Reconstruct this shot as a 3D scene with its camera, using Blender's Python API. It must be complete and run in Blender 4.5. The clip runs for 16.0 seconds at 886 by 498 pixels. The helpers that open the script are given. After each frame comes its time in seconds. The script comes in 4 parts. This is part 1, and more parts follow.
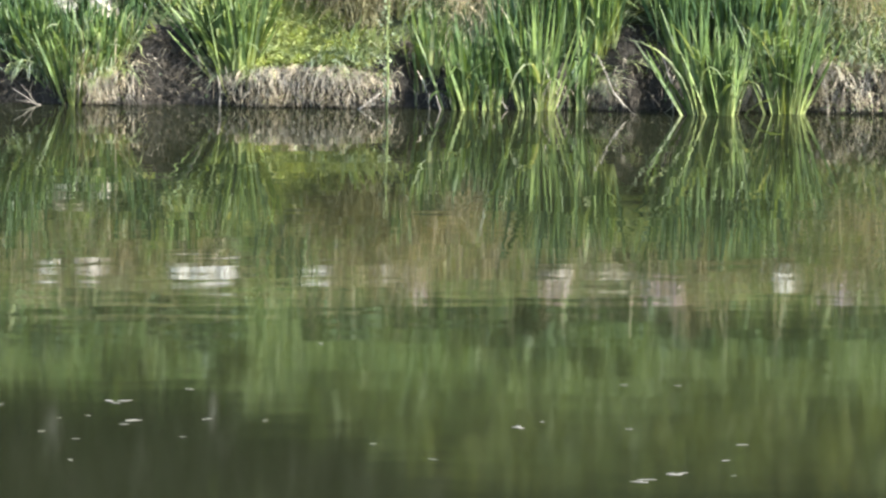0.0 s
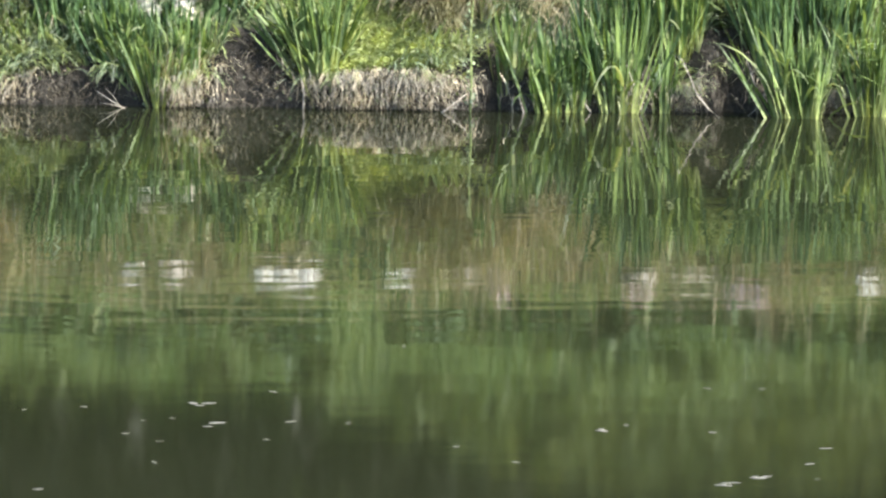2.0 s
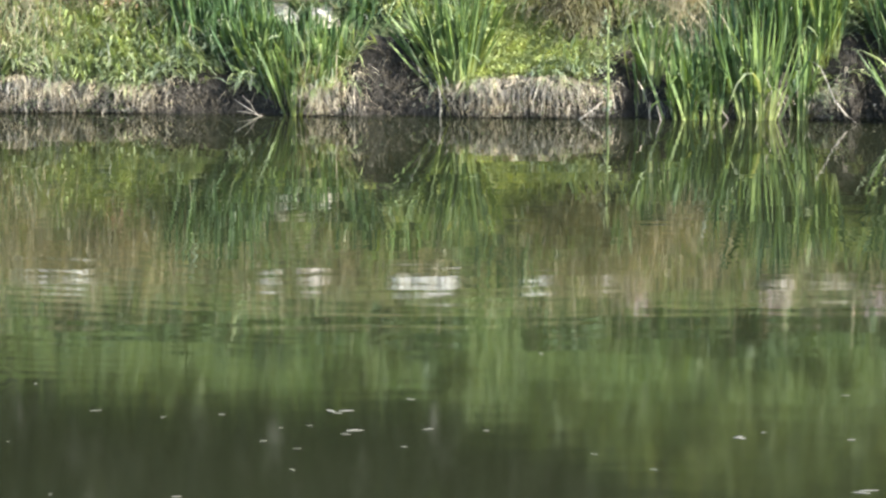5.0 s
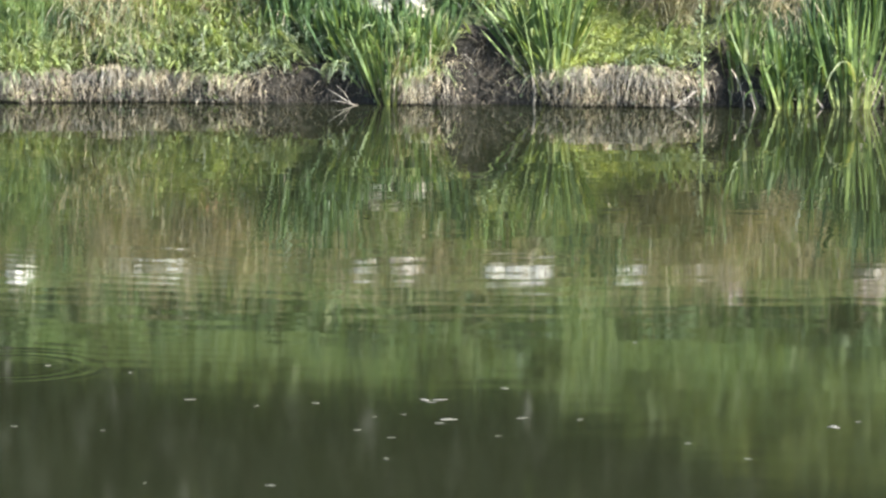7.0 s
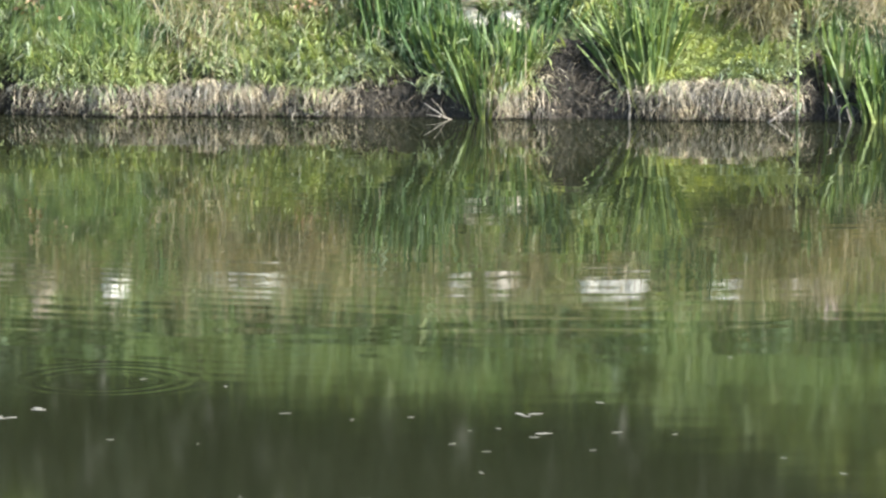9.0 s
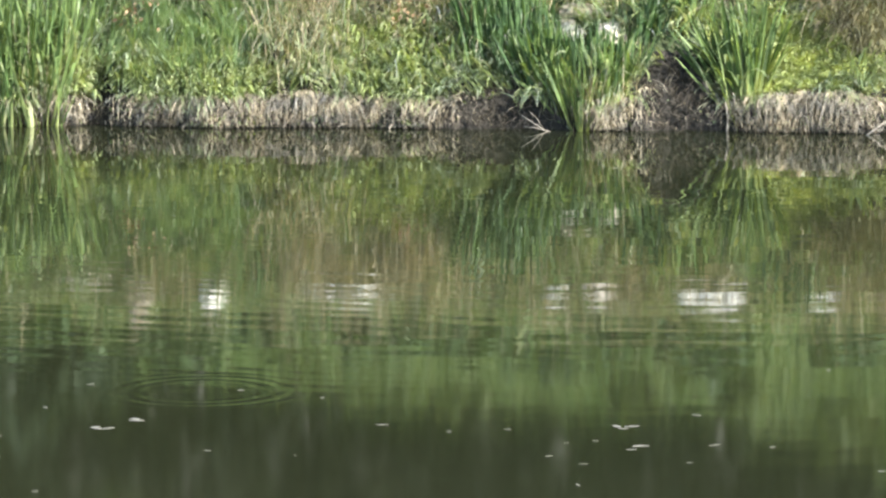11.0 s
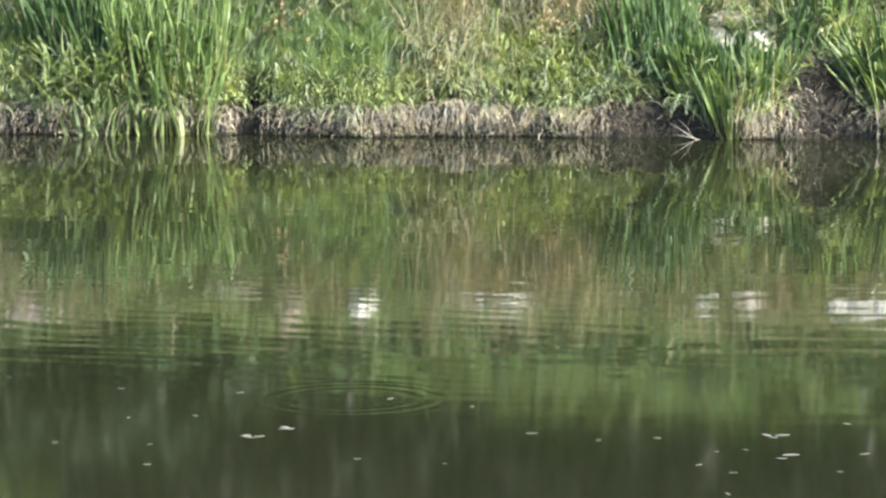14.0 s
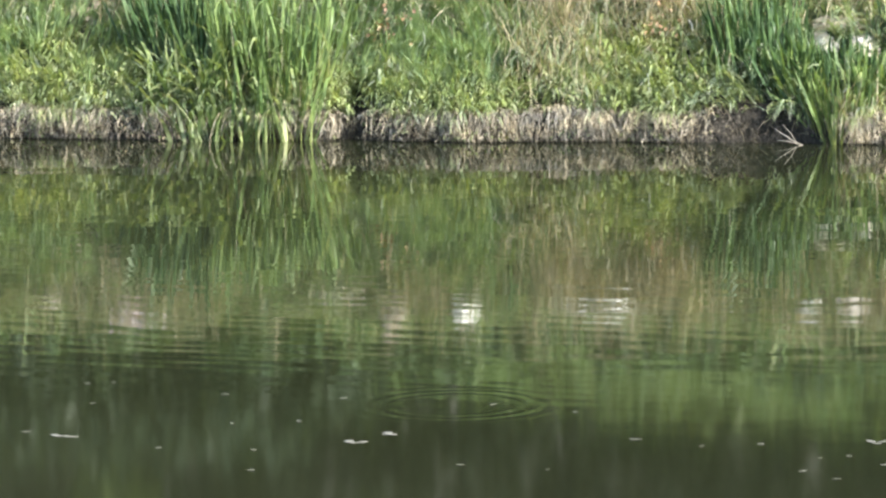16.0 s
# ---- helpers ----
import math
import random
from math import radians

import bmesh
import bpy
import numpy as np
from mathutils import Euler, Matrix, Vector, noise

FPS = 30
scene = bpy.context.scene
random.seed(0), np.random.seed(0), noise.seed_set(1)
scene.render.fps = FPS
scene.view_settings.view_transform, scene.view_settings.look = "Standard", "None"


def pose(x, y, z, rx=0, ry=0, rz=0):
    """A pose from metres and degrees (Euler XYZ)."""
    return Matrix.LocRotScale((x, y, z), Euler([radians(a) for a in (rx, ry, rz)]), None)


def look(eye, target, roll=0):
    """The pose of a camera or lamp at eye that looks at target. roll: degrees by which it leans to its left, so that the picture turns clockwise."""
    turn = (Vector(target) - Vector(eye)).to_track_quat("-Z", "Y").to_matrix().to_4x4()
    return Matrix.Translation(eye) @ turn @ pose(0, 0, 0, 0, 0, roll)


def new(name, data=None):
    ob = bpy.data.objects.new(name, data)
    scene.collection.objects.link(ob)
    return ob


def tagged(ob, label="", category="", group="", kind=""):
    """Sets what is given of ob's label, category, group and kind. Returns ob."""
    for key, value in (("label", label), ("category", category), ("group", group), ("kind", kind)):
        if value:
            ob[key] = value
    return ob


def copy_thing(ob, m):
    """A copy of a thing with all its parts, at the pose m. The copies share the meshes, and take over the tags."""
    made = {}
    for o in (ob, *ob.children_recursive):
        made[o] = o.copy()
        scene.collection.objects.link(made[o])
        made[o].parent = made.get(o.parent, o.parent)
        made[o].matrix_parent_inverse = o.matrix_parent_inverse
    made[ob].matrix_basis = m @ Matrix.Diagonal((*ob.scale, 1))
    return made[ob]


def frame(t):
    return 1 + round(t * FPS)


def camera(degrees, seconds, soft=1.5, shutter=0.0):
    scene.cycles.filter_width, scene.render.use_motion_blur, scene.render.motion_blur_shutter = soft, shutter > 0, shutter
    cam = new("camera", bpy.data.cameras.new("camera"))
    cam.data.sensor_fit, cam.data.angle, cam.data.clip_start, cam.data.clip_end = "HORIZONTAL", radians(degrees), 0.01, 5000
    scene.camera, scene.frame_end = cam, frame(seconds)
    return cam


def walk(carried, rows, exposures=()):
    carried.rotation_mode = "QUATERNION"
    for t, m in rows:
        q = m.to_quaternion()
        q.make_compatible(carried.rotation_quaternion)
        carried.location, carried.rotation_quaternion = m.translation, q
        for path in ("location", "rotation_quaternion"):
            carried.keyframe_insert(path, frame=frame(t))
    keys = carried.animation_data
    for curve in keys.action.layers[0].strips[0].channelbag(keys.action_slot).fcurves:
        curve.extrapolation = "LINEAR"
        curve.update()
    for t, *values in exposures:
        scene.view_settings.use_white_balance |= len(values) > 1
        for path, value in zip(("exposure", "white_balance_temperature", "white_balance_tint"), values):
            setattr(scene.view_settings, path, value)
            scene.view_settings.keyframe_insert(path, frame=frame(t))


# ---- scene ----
EYE = 2.95
cam = camera(12.776, 16.0, soft=2.6)
# seconds, yaw, pitch, roll: the camera stands on the near bank and turns to the left
PATH = [
    (0.0, -5.314, -7.842, 0.734),
    (0.5, -5.033, -7.922, 0.746),
    (1.0, -4.723, -7.946, 0.690),
    (1.5, -4.409, -7.888, 0.662),
    (2.0, -4.095, -7.814, 0.590),
    (2.5, -3.782, -7.731, 0.592),
    (3.0, -3.445, -7.664, 0.551),
    (3.5, -3.103, -7.653, 0.470),
    (4.0, -2.766, -7.687, 0.369),
    (6.5, -1.063, -7.757, 0.062),
    (7.0, -0.719, -7.881, 0.010),
    (7.5, -0.368, -7.960, -0.044),
    (8.0, 0.000, -7.908, -0.128),
    (8.5, 0.324, -7.794, -0.147),
    (9.0, 0.670, -7.676, -0.139),
    (11.5, 2.448, -7.470, -0.260),
    (12.0, 2.803, -7.439, -0.339),
    (12.5, 3.148, -7.471, -0.359),
    (13.0, 3.516, -7.490, -0.371),
    (13.5, 3.895, -7.430, -0.435),
    (14.0, 4.270, -7.364, -0.515),
    (14.5, 4.622, -7.378, -0.626),
    (15.0, 4.981, -7.423, -0.679),
    (15.5, 5.374, -7.395, -0.719),
    (16.0, 5.774, -7.266, -0.713),
]
walk(cam, [(t, pose(0, 0, EYE, 90 + pitch, 0, yaw) @ pose(0, 0, 0, 0, 0, roll)) for t, yaw, pitch, roll in PATH],
     exposures=[(0.0, 2.05), (16.0, 2.05)])

# ---------------------------------------------------------------- light
SUN_FROM = Vector((0.74, -0.40, 0.62)).normalized()
world = bpy.data.worlds.new("sky")
scene.world = world
world.use_nodes = True
wn = world.node_tree
sky = wn.nodes.new("ShaderNodeTexSky")
sky.sky_type, sky.sun_disc = "NISHITA", False
sky.sun_elevation = math.asin(SUN_FROM.z)
sky.sun_rotation = math.atan2(SUN_FROM.x, SUN_FROM.y)
wn.nodes["Background"].inputs["Strength"].default_value = 0.11
wn.links.new(sky.outputs[0], wn.nodes["Background"].inputs["Color"])
sun_data = bpy.data.lights.new("sun", "SUN")
sun_data.energy, sun_data.angle, sun_data.color = 5.0, radians(0.6), (1.0, 0.95, 0.86)
sun = new("sun", sun_data)
sun.matrix_world = look(SUN_FROM * 60, (0, 0, 0))


# ---------------------------------------------------------------- materials
def material(name):
    m = bpy.data.materials.new(name)
    m.use_nodes = True
    t = m.node_tree
    return m, t, t.nodes["Principled BSDF"], t.nodes["Material Output"]


def node(t, kind, **values):
    n = t.nodes.new(kind)
    for k, v in values.items():
        n.inputs[k.replace("_", " ")].default_value = v
    return n


def ramp(t, source, stops):
    r = t.nodes.new("ShaderNodeValToRGB")
    el = r.color_ramp.elements
    while len(el) < len(stops):
        el.new(0.5)
    for e, (p, c) in zip(el, stops):
        e.position, e.color = p, (*c, 1)
    t.links.new(source, r.inputs["Fac"])
    return r


def mix(t, kind, fac, a, b):
    n = t.nodes.new("ShaderNodeMix")
    n.data_type, n.blend_type = "RGBA", kind
    for i, s in ((0, fac), (6, a), (7, b)):
        if hasattr(s, "is_output"):
            t.links.new(s, n.inputs[i])
        else:
            n.inputs[i].default_value = s if i == 0 else (*s, 1)
    return n.outputs[2]


def leaf_material(name, stops, patch, patch_amount=0.35, through_light=0.35, rough=0.5, base=None, by_object=False, patch_scale=1.6, clump_scale=8.0):
    """Leaves that let some light through: colour by piece, in patches over the ground, and a paler foot where base is given."""
    green = patch[1] > patch[0]
    tone = lambda c: (c[0] * (1.15 if green else 1.0), c[1], c[2] * (2.2 if green else 1.0))
    stops, patch, base = [(k, tone(c)) for k, c in stops], tone(patch), base and tone(base)
    m, t, p, out = material(name)
    if by_object:
        r = t.nodes.new("ShaderNodeObjectInfo").outputs["Random"]
    else:
        r = t.nodes.new("ShaderNodeNewGeometry").outputs["Random Per Island"]
    col = ramp(t, r, stops).outputs[0]
    geo = t.nodes.new("ShaderNodeNewGeometry")
    n1 = node(t, "ShaderNodeTexNoise", Scale=patch_scale, Detail=3.0)
    t.links.new(geo.outputs["Position"], n1.inputs["Vector"])
    f = t.nodes.new("ShaderNodeMapRange")
    f.inputs["From Min"].default_value, f.inputs["From Max"].default_value = 0.42, 0.66
    f.inputs["To Max"].default_value = patch_amount
    t.links.new(n1.outputs["Fac"], f.inputs["Value"])
    col = mix(t, "MIX", f.outputs[0], col, patch)
    n2 = node(t, "ShaderNodeTexNoise", Scale=55.0, Detail=2.0)
    t.links.new(geo.outputs["Position"], n2.inputs["Vector"])
    g = ramp(t, n2.outputs["Fac"], [(0.3, (0.72, 0.72, 0.72)), (0.7, (1.2, 1.2, 1.2))])
    col = mix(t, "MULTIPLY", 1.0, col, g.outputs[0])
    n3 = node(t, "ShaderNodeTexNoise", Scale=clump_scale, Detail=1.0)
    t.links.new(geo.outputs["Position"], n3.inputs["Vector"])
    c = ramp(t, n3.outputs["Fac"], [(0.34, (0.66, 0.7, 0.74)), (0.66, (1.26, 1.22, 1.05))])
    col = mix(t, "MULTIPLY", 1.0, col, c.outputs[0])
    if base:
        tc = t.nodes.new("ShaderNodeTexCoord")
        sep = t.nodes.new("ShaderNodeSeparateXYZ")
        t.links.new(tc.outputs["Generated"], sep.inputs[0])
        k = t.nodes.new("ShaderNodeMapRange")
        k.inputs["From Min"].default_value, k.inputs["From Max"].default_value = 0.14, 0.44
        k.inputs["To Min"].default_value, k.inputs["To Max"].default_value = 0.85, 0.0
        t.links.new(sep.outputs["Z"], k.inputs["Value"])
        col = mix(t, "MIX", k.outputs[0], col, base)
    t.links.new(col, p.inputs["Base Color"])
    p.inputs["Roughness"].default_value = rough
    p.inputs["Specular IOR Level"].default_value = 0.32
    tr = t.nodes.new("ShaderNodeBsdfTranslucent")
    warm = mix(t, "MULTIPLY", 1.0, col, (1.15, 1.1, 0.55))
    t.links.new(warm, tr.inputs["Color"])
    ms = t.nodes.new("ShaderNodeMixShader")
    ms.inputs[0].default_value = through_light
    t.links.new(p.outputs[0], ms.inputs[1])
    t.links.new(tr.outputs[0], ms.inputs[2])
    t.links.new(ms.outputs[0], out.inputs["Surface"])
    return m


def rough_material(name, stops, scale, rough=0.9, bump=0.02, fine=40.0):
    """Soil, stone or bark: two scales of noise in the colour, and relief."""
    m, t, p, out = material(name)
    geo = t.nodes.new("ShaderNodeNewGeometry")
    n1 = node(t, "ShaderNodeTexNoise", Scale=scale, Detail=6.0, Roughness=0.65)
    n2 = node(t, "ShaderNodeTexNoise", Scale=fine, Detail=4.0)
    for n in (n1, n2):
        t.links.new(geo.outputs["Position"], n.inputs["Vector"])
    col = ramp(t, n1.outputs["Fac"], stops).outputs[0]
    g = ramp(t, n2.outputs["Fac"], [(0.3, (0.65, 0.65, 0.65)), (0.7, (1.25, 1.25, 1.25))])
    col = mix(t, "MULTIPLY", 1.0, col, g.outputs[0])
    t.links.new(col, p.inputs["Base Color"])
    p.inputs["Roughness"].default_value = rough
    b = node(t, "ShaderNodeBump", Strength=0.8, Distance=bump)
    t.links.new(n2.outputs["Fac"], b.inputs["Height"])
    t.links.new(b.outputs[0], p.inputs["Normal"])
    return m


IRIS = leaf_material("iris_leaf", [(0.0, (0.056, 0.115, 0.018)), (0.5, (0.096, 0.175, 0.028)), (0.9, (0.15, 0.245, 0.042)), (1.0, (0.21, 0.3, 0.064))],
                     (0.11, 0.185, 0.035), 0.3, 0.34, 0.45, base=(0.34, 0.44, 0.08), by_object=True)
# blue-green leaves up the bank; also the darkened leaf for irises in shade
IRIS_DARK = leaf_material("iris_leaf_blue_green_shade", [(0.0, (0.036, 0.082, 0.017)), (0.6, (0.063, 0.132, 0.025)), (1.0, (0.098, 0.18, 0.036))],
                          (0.06, 0.118, 0.028), 0.3, 0.32, 0.4, base=(0.13, 0.2, 0.05), by_object=True)
GRASS = leaf_material("meadow_grass", [(0.0, (0.16, 0.25, 0.066)), (0.5, (0.22, 0.325, 0.095)), (0.85, (0.3, 0.4, 0.14)), (1.0, (0.45, 0.49, 0.25))],
                      (0.18, 0.29, 0.075), 0.45, 0.28, 0.42)
FRESH = leaf_material("fresh_grass", [(0.0, (0.15, 0.26, 0.06)), (0.5, (0.2, 0.335, 0.08)), (1.0, (0.28, 0.41, 0.115))], (0.17, 0.29, 0.07), 0.4, 0.3, 0.45)
IRIS_PALE = leaf_material("iris_leaf_pale", [(0.0, (0.1, 0.18, 0.03)), (0.5, (0.18, 0.275, 0.055)), (1.0, (0.31, 0.39, 0.11))], (0.17, 0.27, 0.05), 0.3, 0.4, 0.5, by_object=True)
WEED = leaf_material("weed_leaf", [(0.0, (0.19, 0.285, 0.05)), (0.5, (0.26, 0.365, 0.085)), (1.0, (0.38, 0.47, 0.155))], (0.22, 0.33, 0.068), 0.4, 0.3, 0.45)
IVY = leaf_material("ivy_leaf", [(0.0, (0.23, 0.335, 0.055)), (0.5, (0.29, 0.395, 0.075)), (1.0, (0.36, 0.45, 0.1))], (0.25, 0.355, 0.06), 0.4, 0.32, 0.6)
LEVEE = leaf_material("levee_grass", [(0.0, (0.085, 0.17, 0.03)), (0.6, (0.14, 0.25, 0.046)), (1.0, (0.21, 0.3, 0.066))], (0.155, 0.225, 0.05), 0.7, patch_scale=0.5)
STRAW = leaf_material("dry_grass", [(0.0, (0.26, 0.225, 0.15)), (0.5, (0.4, 0.355, 0.26)), (1.0, (0.58, 0.53, 0.42))], (0.34, 0.3, 0.21), 0.4, 0.2, 0.7)
ROOT = leaf_material("dead_roots", [(0.0, (0.19, 0.165, 0.135)), (0.4, (0.315, 0.28, 0.23)), (0.8, (0.46, 0.415, 0.35)), (1.0, (0.62, 0.575, 0.5))], (0.27, 0.235, 0.19), 0.5, 0.12, 0.8, patch_scale=2.5)
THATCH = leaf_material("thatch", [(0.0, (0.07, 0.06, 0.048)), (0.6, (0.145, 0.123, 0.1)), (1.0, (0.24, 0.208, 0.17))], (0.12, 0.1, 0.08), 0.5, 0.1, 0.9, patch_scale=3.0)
# brush colour carries the shade of the iris clumps over mound and hollows
SHADED_BRUSH = leaf_material("shaded_dead_brush", [(0.0, (0.034, 0.03, 0.025)), (0.6, (0.075, 0.066, 0.056)), (1.0, (0.16, 0.142, 0.12))], (0.06, 0.053, 0.044), 0.5, 0.1, 0.85)
WITHERED = leaf_material("withered_grass", [(0.0, (0.14, 0.125, 0.085)), (0.6, (0.21, 0.2, 0.125)), (1.0, (0.31, 0.28, 0.2))], (0.17, 0.17, 0.09), 0.5, 0.2, 0.7)
RUST = leaf_material("withered_leaf", [(0.0, (0.2, 0.125, 0.085)), (0.6, (0.33, 0.215, 0.15)), (1.0, (0.44, 0.32, 0.24))], (0.29, 0.19, 0.13), 0.3, 0.2, 0.75)
# near-black leaf colour: the shade under the canopy is put into it
TREE_LEAF_SHADED = leaf_material("tree_leaf_shaded", [(0.0, (0.009, 0.0145, 0.004)), (0.6, (0.0155, 0.025, 0.0065)), (1.0, (0.026, 0.037, 0.0105))], (0.0135, 0.0215, 0.0055), 0.5, 0.25, patch_scale=0.6)
SUNNY = leaf_material("sunny_shrub_leaf", [(0.0, (0.085, 0.135, 0.02)), (0.6, (0.14, 0.205, 0.032)), (1.0, (0.2, 0.255, 0.05))], (0.11, 0.175, 0.03), 0.5, 0.35, patch_scale=0.9)
OLIVE = leaf_material("olive_shrub_leaf", [(0.0, (0.07, 0.12, 0.02)), (0.6, (0.115, 0.185, 0.034)), (1.0, (0.18, 0.245, 0.055))], (0.1, 0.165, 0.03), 0.5, 0.35, patch_scale=0.9)
GREEN_BUSH = leaf_material("green_bush_leaf", [(0.0, (0.055, 0.115, 0.024)), (0.6, (0.08, 0.155, 0.034)), (1.0, (0.12, 0.2, 0.046))], (0.065, 0.125, 0.028), 0.5, 0.35, patch_scale=0.9)
DEEP = leaf_material("deep_green_leaf", [(0.0, (0.026, 0.05, 0.013)), (0.6, (0.04, 0.07, 0.019)), (1.0, (0.06, 0.095, 0.026))], (0.034, 0.06, 0.016), 0.5, 0.3, patch_scale=0.9)
LILAC = leaf_material("lilac_blossom", [(0.0, (0.5, 0.36, 0.55)), (1.0, (0.8, 0.72, 0.82))], (0.6, 0.5, 0.66), 0.3, 0.3)
# mud is darkened too, for the shade on the mound and hollows
MUD = rough_material("mud", [(0.3, (0.013, 0.0115, 0.009)), (0.55, (0.03, 0.026, 0.02)), (0.8, (0.065, 0.056, 0.044))], 7.0)
SOIL = rough_material("grown_soil", [(0.3, (0.03, 0.045, 0.016)), (0.55, (0.05, 0.07, 0.024)), (0.8, (0.08, 0.08, 0.04))], 3.0)
LAWN = rough_material("lawn_soil", [(0.3, (0.06, 0.1, 0.02)), (0.55, (0.085, 0.13, 0.026)), (0.8, (0.13, 0.135, 0.045))], 0.9)
STONE = rough_material("pale_limestone", [(0.3, (0.2, 0.17, 0.13)), (0.48, (0.42, 0.38, 0.32)), (0.7, (0.62, 0.6, 0.55))], 6.0, 0.85, 0.02, 60.0)
TAN_STONE = rough_material("tan_rubble", [(0.3, (0.17, 0.14, 0.105)), (0.5, (0.3, 0.26, 0.205)), (0.75, (0.48, 0.44, 0.37))], 8.0, 0.9, 0.02, 60.0)
WHITE_STONE = rough_material("white_limestone", [(0.3, (0.45, 0.44, 0.42)), (0.5, (0.7, 0.7, 0.68)), (0.8, (0.8, 0.8, 0.8))], 6.0, 0.85, 0.02, 50.0)
BARK = rough_material("bark", [(0.3, (0.03, 0.025, 0.018)), (0.7, (0.075, 0.062, 0.048))], 9.0)
TWIG = rough_material("bleached_twig", [(0.3, (0.2, 0.18, 0.15)), (0.7, (0.4, 0.365, 0.315))], 14.0)
PETAL = rough_material("floating_petal", [(0.3, (0.09, 0.088, 0.07)), (0.7, (0.2, 0.195, 0.165))], 30.0, 0.6, 0.002)

# the pond: still, murky, with fine ripples and the rings of one drop
RING = (-1.72, 17.5)
WATER, wt, wp, wout = material("pond_water")
geo = wt.nodes.new("ShaderNodeNewGeometry")
murk = node(wt, "ShaderNodeTexNoise", Scale=0.35, Detail=4.0)
wt.links.new(geo.outputs["Position"], murk.inputs["Vector"])
wt.links.new(ramp(wt, murk.outputs["Fac"], [(0.3, (0.0101, 0.0122, 0.0060)), (0.7, (0.0138, 0.0163, 0.008))]).outputs[0], wp.inputs["Base Color"])
wp.inputs["IOR"].default_value = 1.333


def math_node(op, a, b=None):
    n = wt.nodes.new("ShaderNodeMath")
    n.operation = op
    for i, s in enumerate((a, b)):
        if s is None:
            continue
        if hasattr(s, "is_output"):
            wt.links.new(s, n.inputs[i])
        else:
            n.inputs[i].default_value = s
    return n.outputs[0]


def ripple(sx, sy, detail):
    mp = wt.nodes.new("ShaderNodeMapping")
    mp.inputs["Scale"].default_value = (sx, sy, 1)
    wt.links.new(geo.outputs["Position"], mp.inputs["Vector"])
    n = node(wt, "ShaderNodeTexNoise", Scale=1.0, Detail=detail)
    wt.links.new(mp.outputs[0], n.inputs["Vector"])
    return n.outputs["Fac"]


wsep = wt.nodes.new("ShaderNodeSeparateXYZ")
wt.links.new(geo.outputs["Position"], wsep.inputs[0])
rx = math_node("SUBTRACT", wsep.outputs["X"], RING[0])
ry = math_node("SUBTRACT", wsep.outputs["Y"], RING[1])
rr = math_node("SQRT", math_node("ADD", math_node("MULTIPLY", rx, rx), math_node("MULTIPLY", ry, ry)))
rim_way = math_node("MULTIPLY", math_node("SUBTRACT", rr, 0.37), 1 / 0.11)
ring = math_node("MULTIPLY", math_node("SINE", math_node("MULTIPLY", rr, math.tau / 0.1)), math_node("POWER", 2.718, math_node("MULTIPLY", math_node("MULTIPLY", rim_way, rim_way), -1.0)))
calm = wt.nodes.new("ShaderNodeMapRange")
calm.inputs["From Min"].default_value, calm.inputs["From Max"].default_value = 0.38, 0.68
wt.links.new(ripple(0.25, 0.5, 2.0), calm.inputs["Value"])


def slope_mask(value, a, b):
    k = wt.nodes.new("ShaderNodeMapRange")
    k.interpolation_type = "SMOOTHSTEP"
    k.inputs["From Min"].default_value, k.inputs["From Max"].default_value = a, b
    wt.links.new(value, k.inputs["Value"])
    return k.outputs[0]


away = math_node("ADD", math_node("MULTIPLY", slope_mask(wsep.outputs["Y"], 15.5, 19.5), 0.8), 0.2)
swell = math_node("MULTIPLY", ripple(1.5, 3.6, 0.0), math_node("MULTIPLY", away, math_node("ADD", calm.outputs[0], 0.3)))
fine = math_node("MULTIPLY", ripple(4.0, 6.5, 0.0), math_node("MULTIPLY", away, math_node("ADD", math_node("MULTIPLY", calm.outputs[0], 0.7), 0.3)))
crest = math_node("SINE", math_node("ADD", math_node("MULTIPLY", math_node("ADD", wsep.outputs["Y"], math_node("MULTIPLY", wsep.outputs["X"], 0.4)), math.tau / 0.23), math_node("MULTIPLY", ripple(0.5, 0.5, 1.0), 22.0)))
windy = math_node("MULTIPLY", math_node("MULTIPLY", slope_mask(wsep.outputs["X"], 1.2, -1.8), slope_mask(wsep.outputs["Y"], 16.8, 18.6)), slope_mask(wsep.outputs["Y"], 24.5, 21.0))
dash = math_node("SINE", math_node("ADD", math_node("MULTIPLY", math_node("ADD", wsep.outputs["Y"], math_node("MULTIPLY", wsep.outputs["X"], -0.12)), math.tau / 0.19), math_node("MULTIPLY", ripple(0.9, 0.7, 2.0), 26.0)))
dash = math_node("MULTIPLY", math_node("MULTIPLY", dash, 0.00007), math_node("MULTIPLY", math_node("MULTIPLY", slope_mask(wsep.outputs["Y"], 18.5, 21.5), slope_mask(wsep.outputs["Y"], 28.8, 25.5)), math_node("ADD", slope_mask(ripple(0.8, 1.2, 2.0), 0.4, 0.62), 0.25)))
height = math_node("ADD", math_node("ADD", math_node("ADD", dash, math_node("MULTIPLY", swell, 0.0015)), math_node("MULTIPLY", fine, 0.0007)),
                   math_node("ADD", math_node("MULTIPLY", ring, 0.00014), math_node("MULTIPLY", math_node("MULTIPLY", crest, windy), 0.0001)))
reach = wt.nodes.new("ShaderNodeMapRange")
reach.inputs["From Min"].default_value, reach.inputs["From Max"].default_value = 14.0, 29.0
wt.links.new(wsep.outputs["Y"], reach.inputs["Value"])
gloss = ramp(wt, reach.outputs[0], [(p, (v, v, v)) for p, v in ((0.0, 0.07), (0.33, 0.045), (0.47, 0.03), (0.67, 0.014), (1.0, 0.002))])
